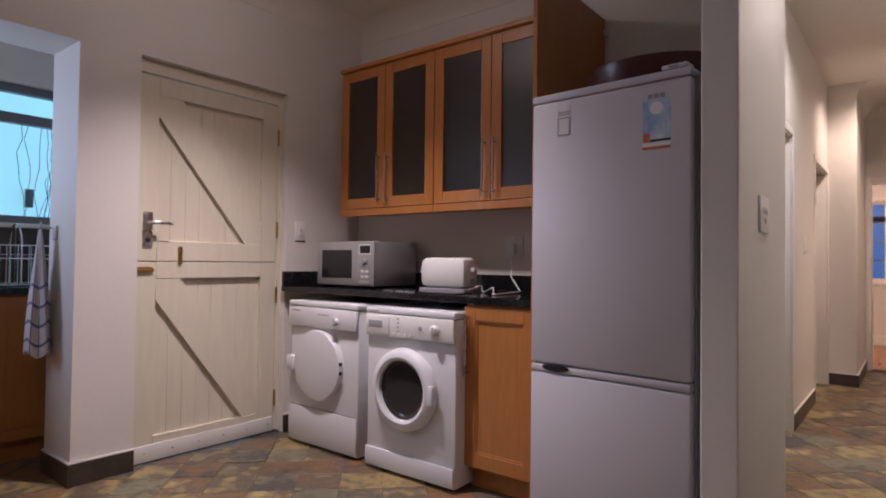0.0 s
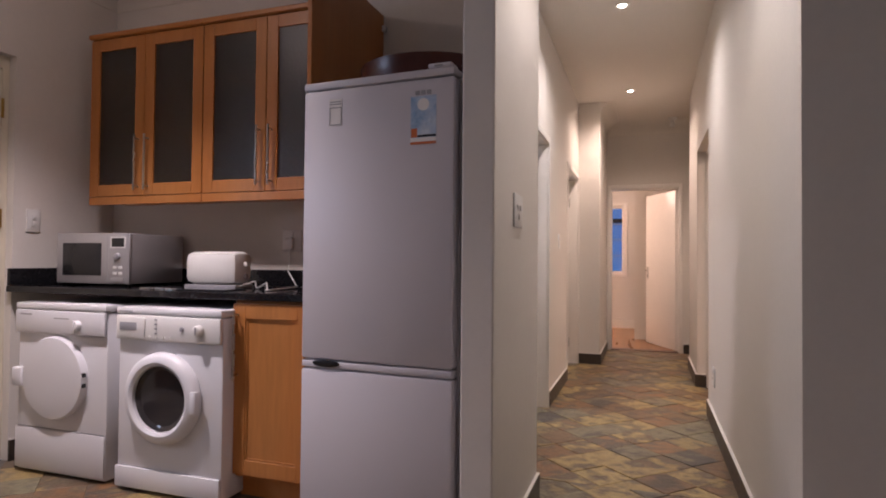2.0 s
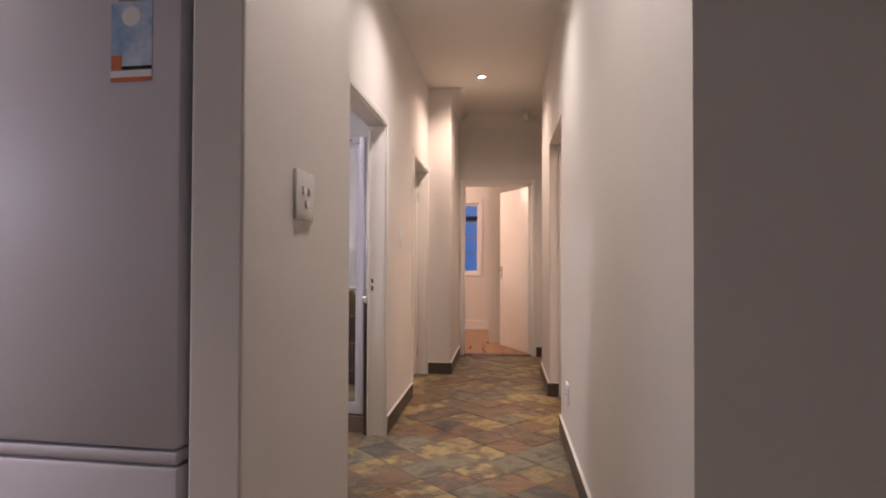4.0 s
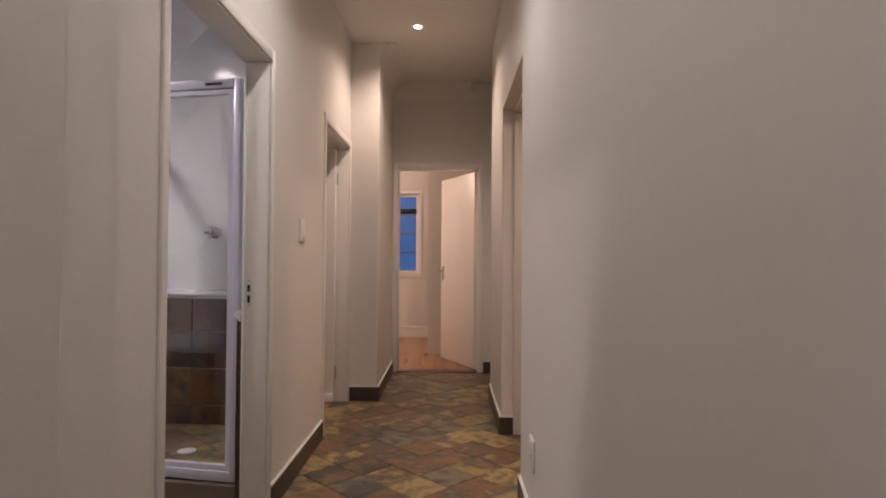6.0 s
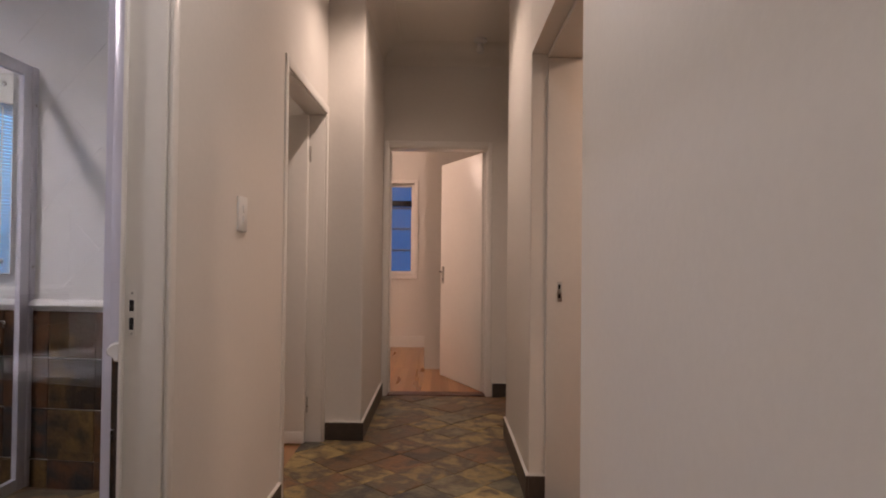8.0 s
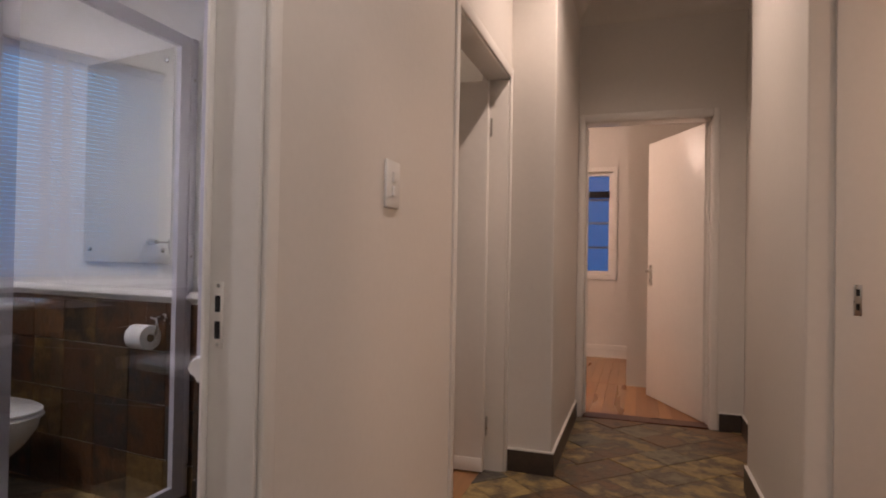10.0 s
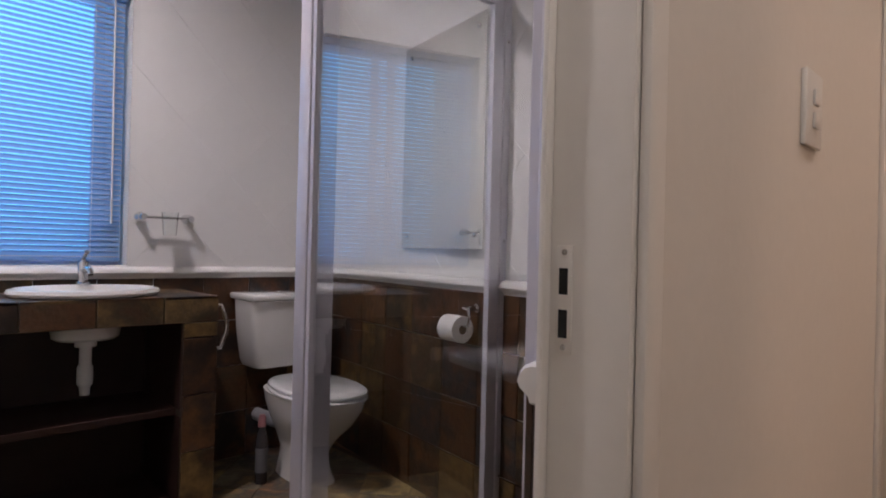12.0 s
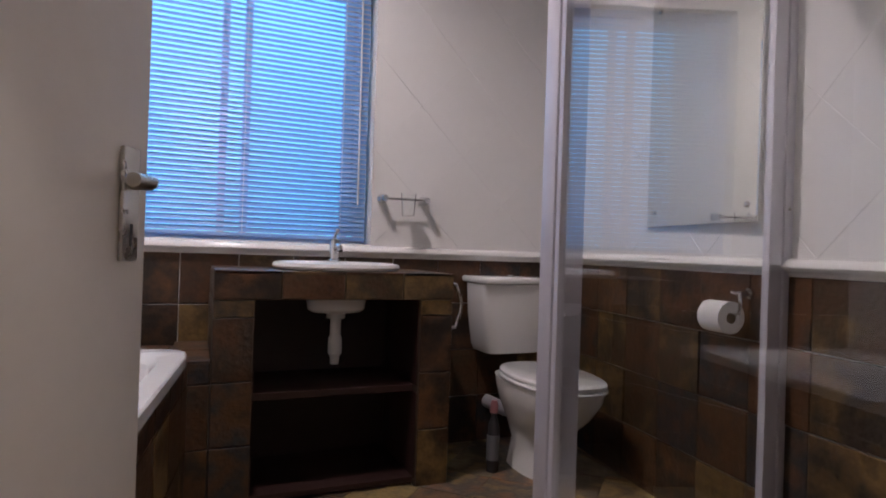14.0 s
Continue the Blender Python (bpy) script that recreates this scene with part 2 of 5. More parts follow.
def solid(name, bm, mat, label, category, kind="structure", smooth=False):
    return tagged(new(name, mesh_of(name, bm, mat, smooth)), label, category, kind=kind)


def ring_box(bm, x0, x1, z0, z1, w, y0, y1, bevel=0.0, wt=None, wb=None):
    """A rectangular frame in the xz plane: two stiles full height, two rails between."""
    wt, wb = wt or w, wb or w
    box(bm, x0, x0 + w, y0, y1, z0, z1, bevel)
    box(bm, x1 - w, x1, y0, y1, z0, z1, bevel)
    box(bm, x0 + w, x1 - w, y0, y1, z0, z0 + wb, bevel)
    box(bm, x0 + w, x1 - w, y0, y1, z1 - wt, z1, bevel)
    return bm

# ---- structure: kitchen ----
XS, YC, XR, YK = -2.45, 2.60, 1.085, 1.68      # stable-door wall, cabinet wall, right corridor wall, kitchen side of it
bm = bmesh.new()
box(bm, -2.78, XS, 0.80, 1.085, 0, CEIL)
box(bm, -2.78, XS, 1.085, 1.985, 2.105, CEIL)
box(bm, -2.78, XS, 1.985, YC + 0.12, 0, CEIL)
box(bm, -2.78, XS, -1.2, 0.80, 2.09, CEIL)
box(bm, -2.78, XS, -2.2, -1.2, 0, CEIL)
solid("wall_west", bm, PAINT, "off-white painted kitchen wall with a deep opening and door reveal", "wall")
solid("wall_cabinets", B(XS, 0.13, YC, YC + 0.12, 0, CEIL), PAINT, "off-white painted wall behind the kitchen cabinets", "wall")
nib = B(0.103, 0.213, 1.645, 2.46, 0, CEIL, bevel=0.006)
box(nib, 0.103, 0.13, 2.46, YC, 0, CEIL)
solid("wall_nib", nib, PAINT, "short off-white return wall beside the fridge", "wall")
solid("wall_kitchen_right", B(2.6, 2.75, -2.2, YK + 0.2, 0, CEIL), PAINT, "plain off-white kitchen side wall", "wall")
solid("wall_kitchen_south", B(-2.78, 2.75, -2.35, -2.2, 0, CEIL), PAINT, "plain off-white kitchen end wall", "wall")
# scullery beyond the opening
bm = bmesh.new()
box(bm, -3.65, -3.5, -1.5, 1.15, 0, 1.26)
box(bm, -3.65, -3.5, -1.5, 1.15, 2.09, CEIL)
box(bm, -3.65, -3.5, -1.5, -0.75, 1.26, 2.09)
solid("wall_scullery", bm, PAINT, "white scullery wall with a window opening", "wall")
solid("wall_scullery_end", B(-3.65, -2.78, 1.15, 1.25, 0, CEIL), PAINT, "white scullery end wall", "wall")
solid("wall_scullery_south", B(-3.65, -2.78, -1.6, -1.5, 0, CEIL), PAINT, "white scullery end wall", "wall")

# ---- structure: corridor ----
YE = 7.25                                      # wall at the corridor's end
bm = bmesh.new()
box(bm, -0.11, 0, YC + 0.12, 3.17, 0, CEIL)
box(bm, -0.11, 0, 3.17, 4.141, 1.945, CEIL)
box(bm, -0.11, 0, 4.141, 5.185, 0, CEIL)
box(bm, -0.11, 0, 5.185, 6.12, 1.945, CEIL)
solid("wall_corridor_left", bm, PAINT, "off-white painted corridor wall with two doorways", "wall")
solid("wall_column", B(-0.15, 0.22, 6.12, YE, 0, CEIL, bevel=0.008), PAINT, "off-white wall projection in the corridor", "wall")
bm = bmesh.new()
box(bm, XR, 2.6, YK, YK + 0.2, 0, CEIL)
box(bm, XR, 1.32, YK + 0.2, 4.305, 0, CEIL)
box(bm, XR, 1.32, 4.305, 5.30, 2.005, CEIL)
box(bm, XR, 1.32, 5.30, 6.26, 0, CEIL, bevel=0.006)
solid("wall_corridor_right", bm, PAINT, "off-white painted corridor wall with one doorway", "wall")
bm = bmesh.new()
box(bm, 1.22, 1.36, 6.26, 6.30, 0, CEIL)
box(bm, 1.22, 1.36, 6.30, 7.02, 2.0, CEIL)
box(bm, 1.22, 1.36, 7.02, YE, 0, CEIL)
solid("wall_corridor_recess", bm, PAINT, "recessed off-white corridor wall with a doorway", "wall")
bm = bmesh.new()
box(bm, 0.0, 0.229, YE, YE + 0.14, 0, CEIL)
box(bm, 0.229, 1.066, YE, YE + 0.14, 1.97, CEIL)
box(bm, 1.066, 1.36, YE, YE + 0.14, 0, CEIL)
solid("wall_corridor_end", bm, PAINT, "off-white corridor end wall above and beside a doorway", "wall")
# room at the end
bm = bmesh.new()
box(bm, -1.8, 2.4, 9.75, 9.9, 0, 0.872)
box(bm, -1.8, 2.4, 9.75, 9.9, 1.963, CEIL)
box(bm, -1.8, 0.012, 9.75, 9.9, 0.872, 1.963)
box(bm, 0.338, 2.4, 9.75, 9.9, 0.872, 1.963)
solid("wall_far", bm, PAINT, "cream end-room wall with a narrow window opening", "wall")
solid("wall_far_left", B(-1.95, -1.8, YE, 9.9, 0, CEIL), PAINT, "plain cream room wall", "wall")
solid("wall_far_right", B(0.52, 2.4, 8.36, 8.5, 0, CEIL), PAINT, "cream wall return inside the end room", "wall")
solid("wall_far_front", B(-1.8, 0.0, YE, YE + 0.14, 0, CEIL), PAINT, "plain cream room wall", "wall")
solid("wall_far_east", B(1.7, 1.85, YE, 8.36, 0, CEIL), PAINT, "plain cream room wall", "wall")
# room to the right
solid("wall_side_north", B(1.32, 3.6, 5.34, 5.48, 0, CEIL), PAINT, "warm lit cream wall with a light switch", "wall")
solid("wall_side_east", B(3.6, 3.75, 1.8, 5.42, 0, CEIL), PAINT, "plain cream room wall", "wall")
solid("wall_side_closing", B(1.36, 3.6, 7.1, YE, 0, CEIL), PAINT, "plain wall closing the recess", "wall")
# room behind the second left doorway
solid("wall_bedroom_north", B(-2.6, -0.15, 7.0, 7.15, 0, CEIL), PAINT, "plain off-white bedroom wall", "wall")
solid("wall_bedroom_west", B(-2.75, -2.6, 5.26, 7.15, 0, CEIL), PAINT, "plain off-white bedroom wall", "wall")

# ---- structure: bathroom ----
XW, YN, YB = -2.38, 5.14, 2.72
W0, W1, WZ0, WZ1 = 3.27, 4.32, 0.885, 2.02     # bathroom window opening
bm = bmesh.new()
box(bm, XW - 0.2, XW, YC + 0.12, 5.40, 0, WZ0)
box(bm, XW - 0.2, XW, YC + 0.12, 5.40, WZ1, CEIL)
box(bm, XW - 0.2, XW, YC + 0.12, W0, WZ0, WZ1)
box(bm, XW - 0.2, XW, W1, 5.40, WZ0, WZ1)
solid("wall_bath_west", bm, WHITE_GROUT, "white bathroom wall with a window opening", "wall")
NTURN = Matrix.Translation((-1.09, YN, 0)) @ pose(0, 0, 0, 0, 0, -7) @ Matrix.Translation((1.09, -YN, 0))   # the north wall runs slightly askew
solid("wall_bath_north", B(XW - 0.15, -0.08, YN + 0.006, 5.22, 0, CEIL, m=NTURN), WHITE_GROUT, "white bathroom wall behind toilet and shower", "wall")

# ---- floors and ceiling ----
solid("ground", B(-60, 60, -60, 60, -0.25, -0.10), GROUT, "dark ground outside the house", "ground")
floor_k = solid("floor_kitchen", B(-3.65, 2.75, -2.35, YC + 0.1, -0.10, -0.003), GROUT, "multicoloured slate tile kitchen floor", "floor")
floor_c = solid("floor_corridor", B(-0.11, 1.36, YC + 0.1, YE + 0.05, -0.10, -0.003), GROUT, "multicoloured slate tile corridor floor laid diagonally", "floor")
floor_b = solid("floor_bathroom", B(XW - 0.2, -0.11, YC + 0.1, 5.26, -0.10, -0.003), GROUT, "dark slate tile bathroom floor", "floor")
floor_s = solid("floor_side_room", B(1.36, 3.75, YC + 0.1, 7.15, -0.10, 0.0), OAK_FLOOR, "oak floor of the side room", "floor")
floor_d = solid("floor_bedroom", B(-2.75, -0.11, 5.26, 7.15, -0.10, 0.0), OAK_FLOOR, "oak floor of the bedroom", "floor")
floor_f = solid("floor_far_room", B(-1.95, 2.4, YE + 0.05, 9.9, -0.10, -0.004), OAK_FLOOR, "oak strip floor of the end room", "floor")
solid("ceiling", B(-3.65, 3.75, -2.35, 9.9, CEIL, CEIL + 0.12), CEILING, "cream painted ceiling", "ceiling")


def cove(name, a, b, inward):
    """A hollow plaster cornice along a wall, from a to b."""
    bm = bmesh.new()
    a, b, n = Vector((*a, 0)), Vector((*b, 0)), Vector((*inward, 0))
    r = 0.14
    prof = [(0, -r - 0.004), (0.004, -r)] + [(r - r * math.cos(k * math.pi / 16), -r + r * math.sin(k * math.pi / 16)) for k in range(1, 8)] + [(r, -0.004), (r + 0.004, 0), (0, 0)]
    rows = [[bm.verts.new(p + n * d + Vector((0, 0, CEIL + h))) for d, h in prof] for p in (a, b)]
    k = len(prof)
    for i in range(k):
        bm.faces.new((rows[0][i], rows[0][(i + 1) % k], rows[1][(i + 1) % k], rows[1][i]))
    bm.faces.new(rows[0])
    bm.faces.new(list(reversed(rows[1])))
    return solid(name, bm, CEILING, "plain hollow plaster cornice", "cornice", smooth=True)


cove("trim_cornice", (0.22, 6.12), (0.22, YE), (1, 0))
cove("trim_cornice", (0.22, YE), (1.22, YE), (0, -1))
cove("trim_cornice", (XS, YC), (0.095, YC), (0, -1))
cove("trim_cornice", (XS, -2.2), (XS, YC), (1, 0))


def skirting(x0, x1, y0, y1, h=0.105):
    """Dark slate skirting with a white sealant line along its top."""
    s = solid("baseboard", B(x0, x1, y0, y1, -0.004, h, bevel=0.002), SKIRT, "dark slate tile skirting with white sealant line", "skirting")
    part("sealant", B(x0 + 0.0005, x1 - 0.0005, y0 + 0.0005, y1 - 0.0005, h, h + 0.007), CAULK, s, "white sealant line", False)


T = 0.014
for s in ((XS, XS + T, 0.80, 1.085), (-2.78, XS + T, 0.80 - T, 0.80), (XS, XS + T, 1.985, 2.6),
          (0.103, 0.213, 1.645 - T, 1.645), (0.213, 0.213 + T, 1.645 - T, 2.46), (0, T, YC + 0.12, 3.15), (0, T, 4.147, 5.166),
          (-0.03, 0.22 + T, 6.12 - T, 6.12), (0.22, 0.22 + T, 6.12, YE - 0.02), (XR - T, XR, YK, 4.305), (XR - T, XR, 5.30 - T, 6.26),
          (XR, 1.158, 5.30 - T, 5.30), (XR, 1.158, 4.305, 4.305 + T), (1.085, 1.22, YE - T, YE), (1.22 - T, 1.22, 7.03, YE - T), (XR, 2.6, YK - T, YK)):
    skirting(*s)

# ---- kitchen things ----


def stable_door():
    """A cream ledged and braced stable door in two halves."""
    d = thing("door_1", pose(-2.525, 1.098, 0.012), "closed cream painted wooden stable door in two halves", "door", kind="structure")
    w = 0.847
    for name, z0, z1, bot, cap in (("lower_leaf", 0.0, 1.036, 0.125, 0.088), ("upper_leaf", 1.040, 2.015, 0.108, 0.10)):
        h = z1 - z0
        leaf = part(name, B(-0.022, 0.0, 0, w, z0, z1, bevel=0.002), CREAM_WOOD, d, smooth=False)
        for i in range(8):
            part("board", B(0.0, 0.005, 0.105 + i * 0.082, 0.105 + (i + 1) * 0.082 - 0.0008, z0 + 0.1, z1 - 0.1, bevel=0.001), CREAM_WOOD, leaf, smooth=False)
        part("stile", B(0, 0.03, 0, 0.105, z0, z1, bevel=0.003), CREAM_WOOD, leaf, smooth=False)
        part("stile", B(0, 0.03, w - 0.105, w, z0, z1, bevel=0.003), CREAM_WOOD, leaf, smooth=False)
        part("rail", B(0, 0.03, 0.105, w - 0.105, z0, z0 + bot, bevel=0.003), CREAM_WOOD, leaf, smooth=False)
        part("rail", B(0, 0.03, 0.105, w - 0.105, z1 - cap, z1, bevel=0.003), CREAM_WOOD, leaf, smooth=False)
        # brace from the upper latch side down to the hinge side
        ya, za, yb, zb = 0.105, z1 - cap, w - 0.105, z0 + bot
        bm = bmesh.new()
        cut = [(ya, za), (ya + 0.13, za), (yb, zb + 0.13), (yb, zb), (yb - 0.11, zb), (ya, za - 0.11)]
        lo = [bm.verts.new((0.005, y, z)) for y, z in cut]
        hi = [bm.verts.new((0.028, y, z)) for y, z in cut]
        bm.faces.new(lo), bm.faces.new(hi)
        for i in range(6):
            bm.faces.new((lo[i], lo[(i + 1) % 6], hi[(i + 1) % 6], hi[i]))
        part("brace", bm, CREAM_WOOD, leaf, smooth=False)
        for z in (z0 + 0.2, z1 - 0.2):
            part("hinge", tube(bmesh.new(), [(0.034, w + 0.004, z - 0.05), (0.034, w + 0.004, z + 0.05)], 0.007), BRASS, leaf, "worn brass hinge")
    part("rebate_strip", B(-0.045, -0.0225, 0.0, w, 1.0, 1.08), CREAM_WOOD, d, smooth=False)
    kick = part("kick_plate", B(0.03, 0.036, 0.01, w - 0.01, 0.0, 0.085, bevel=0.001), PLASTIC, d, "white weather strip with screws")
    for i in range(6):
        part("screw", lathe(bmesh.new(), [(0.006, 0), (0.006, 0.002), (0.003, 0.003)], pose(0.036, 0.06 + i * 0.15, 0.045, 0, 90), 10), STEEL, kick)
    plate = part("handle_plate", B(0.03, 0.037, 0.03, 0.08, 1.11, 1.297, bevel=0.006), STEEL, d, "brushed steel handle plate")
    part("lever", tube(bmesh.new(), [(0.037, 0.055, 1.24), (0.08, 0.055, 1.24), (0.085, 0.075, 1.24), (0.085, 0.165, 1.238)], 0.0095), STEEL, plate)
    part("keyhole", lathe(bmesh.new(), [(0.012, 0), (0.012, 0.004)], pose(0.037, 0.055, 1.15, 0, 90), 16), DARK, plate)
    bolt = part("barrel_bolt", tube(bmesh.new(), [(0.04, -0.03, 0.993), (0.04, 0.085, 0.993)], 0.008), BRASS, d, "brass barrel bolt")
    part("bolt_plate", B(0.03, 0.036, 0.0, 0.085, 0.978, 1.008, bevel=0.001), BRASS, bolt)
    latch = part("latch", B(0.03, 0.04, 0.22, 0.242, 1.025, 1.12, bevel=0.002), BRASS, d, "tarnished brass latch joining both halves")
    part("latch_knob", tube(bmesh.new(), [(0.04, 0.231, 1.09), (0.058, 0.231, 1.09)], 0.006), BRASS, latch)
    # timber frame in the reveal
    part("frame_post", B(-0.05, 0.03, -0.0125, -0.002, 0, 2.09, bevel=0.002), CREAM_WOOD, d, smooth=False)
    part("frame_post", B(-0.05, 0.03, w + 0.002, w + 0.0385, 0, 2.09, bevel=0.002), CREAM_WOOD, d, smooth=False)
    part("frame_head", B(-0.05, 0.035, -0.0015, w + 0.0015, 2.022, 2.09, bevel=0.002), CREAM_WOOD, d, smooth=False)


stable_door()


def shaker(parent, x0, x1, z0, z1, y, mat=OAK, glass=False, name="door", rail=0.065):
    """A frame-and-panel cabinet door facing -y, its back at y."""
    dr = part(name, ring_box(bmesh.new(), x0, x1, z0, z1, rail, y - 0.021, y, 0.0025), mat, parent, smooth=False)
    if glass:
        part("pane", B(x0 + rail - 0.004, x1 - rail + 0.004, y - 0.012, y - 0.008, z0 + rail - 0.004, z1 - rail + 0.004), SMOKED, dr, "obscure glass pane", False)
    else:
        part("panel", B(x0 + rail - 0.002, x1 - rail + 0.002, y - 0.012, y - 0.004, z0 + rail - 0.002, z1 - rail + 0.002), mat, dr, smooth=False)
        part("moulding", ring_box(bmesh.new(), x0 + rail, x1 - rail, z0 + rail, z1 - rail, 0.010, y - 0.017, y - 0.012, 0.002), mat, dr, smooth=False)
    return dr


def bar_handle(parent, x, z0, z1, y):
    h = part("handle", tube(bmesh.new(), [(x, y - 0.032, z0), (x, y - 0.032, z1)], 0.006), STEEL, parent, "brushed steel bar handle")
    for z in (z0 + 0.02, z1 - 0.02):
        part("handle_post", tube(bmesh.new(), [(x, y - 0.032, z), (x, y, z)], 0.0045), STEEL, h)


def wall_cabinet(x0, x1):
    """An oak wall unit with two glazed doors."""
    z0, z1, y0, y1 = 1.395, 2.285, 2.335, YC - 0.001
    c = thing("wall_cabinet", pose(0, 0, 0), "oak wall cabinet with two frosted glass doors", "cabinet", "wall cabinets over the counter")
    bm = bmesh.new()
    box(bm, x0, x0 + 0.016, y0, y1, z0, z1)
    box(bm, x1 - 0.016, x1, y0, y1, z0, z1)
    box(bm, x0 + 0.016, x1 - 0.016, y0, y1, z0, z0 + 0.016)
    box(bm, x0 + 0.016, x1 - 0.016, y0, y1, z1 - 0.016, z1)
    box(bm, x0 + 0.016, x1 - 0.016, y1 - 0.006, y1, z0 + 0.016, z1 - 0.016)
    part("body", bm, OAK, c, smooth=False)
    for k in (1, 2):
        part("shelf", B(x0 + 0.018, x1 - 0.018, y0 + 0.03, y1 - 0.008, z0 + 0.3 * k, z0 + 0.3 * k + 0.016), OAK, c, smooth=False)
    mid = (x0 + x1) / 2
    a = shaker(c, x0 + 0.002, mid - 0.0015, z0 + 0.002, z1 - 0.002, y0 - 0.002, glass=True)
    b = shaker(c, mid + 0.0015, x1 - 0.002, z0 + 0.002, z1 - 0.002, y0 - 0.002, glass=True)
    bar_handle(a, mid - 0.035, z0 + 0.03, z0 + 0.33, y0 - 0.023)
    bar_handle(b, mid + 0.035, z0 + 0.03, z0 + 0.33, y0 - 0.023)
    part("cornice", B(x0, x1, y0 - 0.045, y1, z1 + 0.001, z1 + 0.028, bevel=0.006), OAK, c, smooth=False)
    part("pelmet", B(x0, x1, y0 - 0.022, y0 - 0.002, z0 - 0.045, z0 - 0.001, bevel=0.003), OAK, c, smooth=False)
    part("underside", B(x0, x1, y0 - 0.001, y1, z0 - 0.022, z0 - 0.001), OAK, c, smooth=False)


wall_cabinet(-2.315, -1.531)
wall_cabinet(-1.529, -0.745)
panel = thing("end_panel", pose(0, 0, 0), "tall oak end panel between counter and fridge", "panel")
part("board", B(-0.645, -0.624, 1.90, YC - 0.002, 0.0, 2.33, bevel=0.002), OAK, panel, smooth=False)
part("filler", B(-0.743, -0.647, 2.315, 2.335, 1.35, 2.285, bevel=0.002), OAK, panel, smooth=False)
part("bracket", B(-0.623, -0.605, YC - 0.03, YC - 0.002, 2.24, 2.27, bevel=0.002), PLASTIC, panel)

worktop = thing("worktop", pose(0, 0, 0), "black polished granite worktop with upstand", "worktop")
part("slab", B(XS + 0.002, -0.647, 1.955, YC - 0.001, 0.873, 0.905, bevel=0.004), GRANITE, worktop, smooth=False)
part("upstand", B(XS + 0.024, -0.647, YC - 0.022, YC - 0.002, 0.906, 0.995, bevel=0.002), GRANITE, worktop, smooth=False)
part("upstand", B(XS + 0.002, XS + 0.022, 1.96, YC - 0.024, 0.906, 0.995, bevel=0.002), GRANITE, worktop, smooth=False)

cup = thing("base_cabinet", pose(0, 0, 0), "oak base cabinet with one panelled door under the worktop", "cabinet")
part("body", B(-1.045, -0.65, 1.99, YC - 0.03, 0.10, 0.871), OAK, cup, smooth=False)
d = shaker(cup, -1.043, -0.652, 0.115, 0.858, 1.988)
bar_handle(d, -1.015, 0.53, 0.83, 1.967)
part("plinth", B(-1.045, -0.65, 2.04, 2.056, 0.0, 0.099), OAK, cup, smooth=False)


def machine_body(c, w, y1):
    bm = B(-w / 2, w / 2, 0.02, y1, 0.012, 0.815, bevel=0.012)
    part("body", bm, APPLIANCE, c)
    part("top", B(-w / 2 - 0.002, w / 2 + 0.002, 0.004, y1, 0.817, 0.85, bevel=0.008), APPLIANCE, c)
    for x in (-w / 2 + 0.05, w / 2 - 0.05):
        for y in (0.07, y1 - 0.06):
            part("foot", lathe(bmesh.new(), [(0.02, 0), (0.02, 0.011)], pose(x, y, 0), 12), BLACK_RUBBER, c, "black rubber foot")


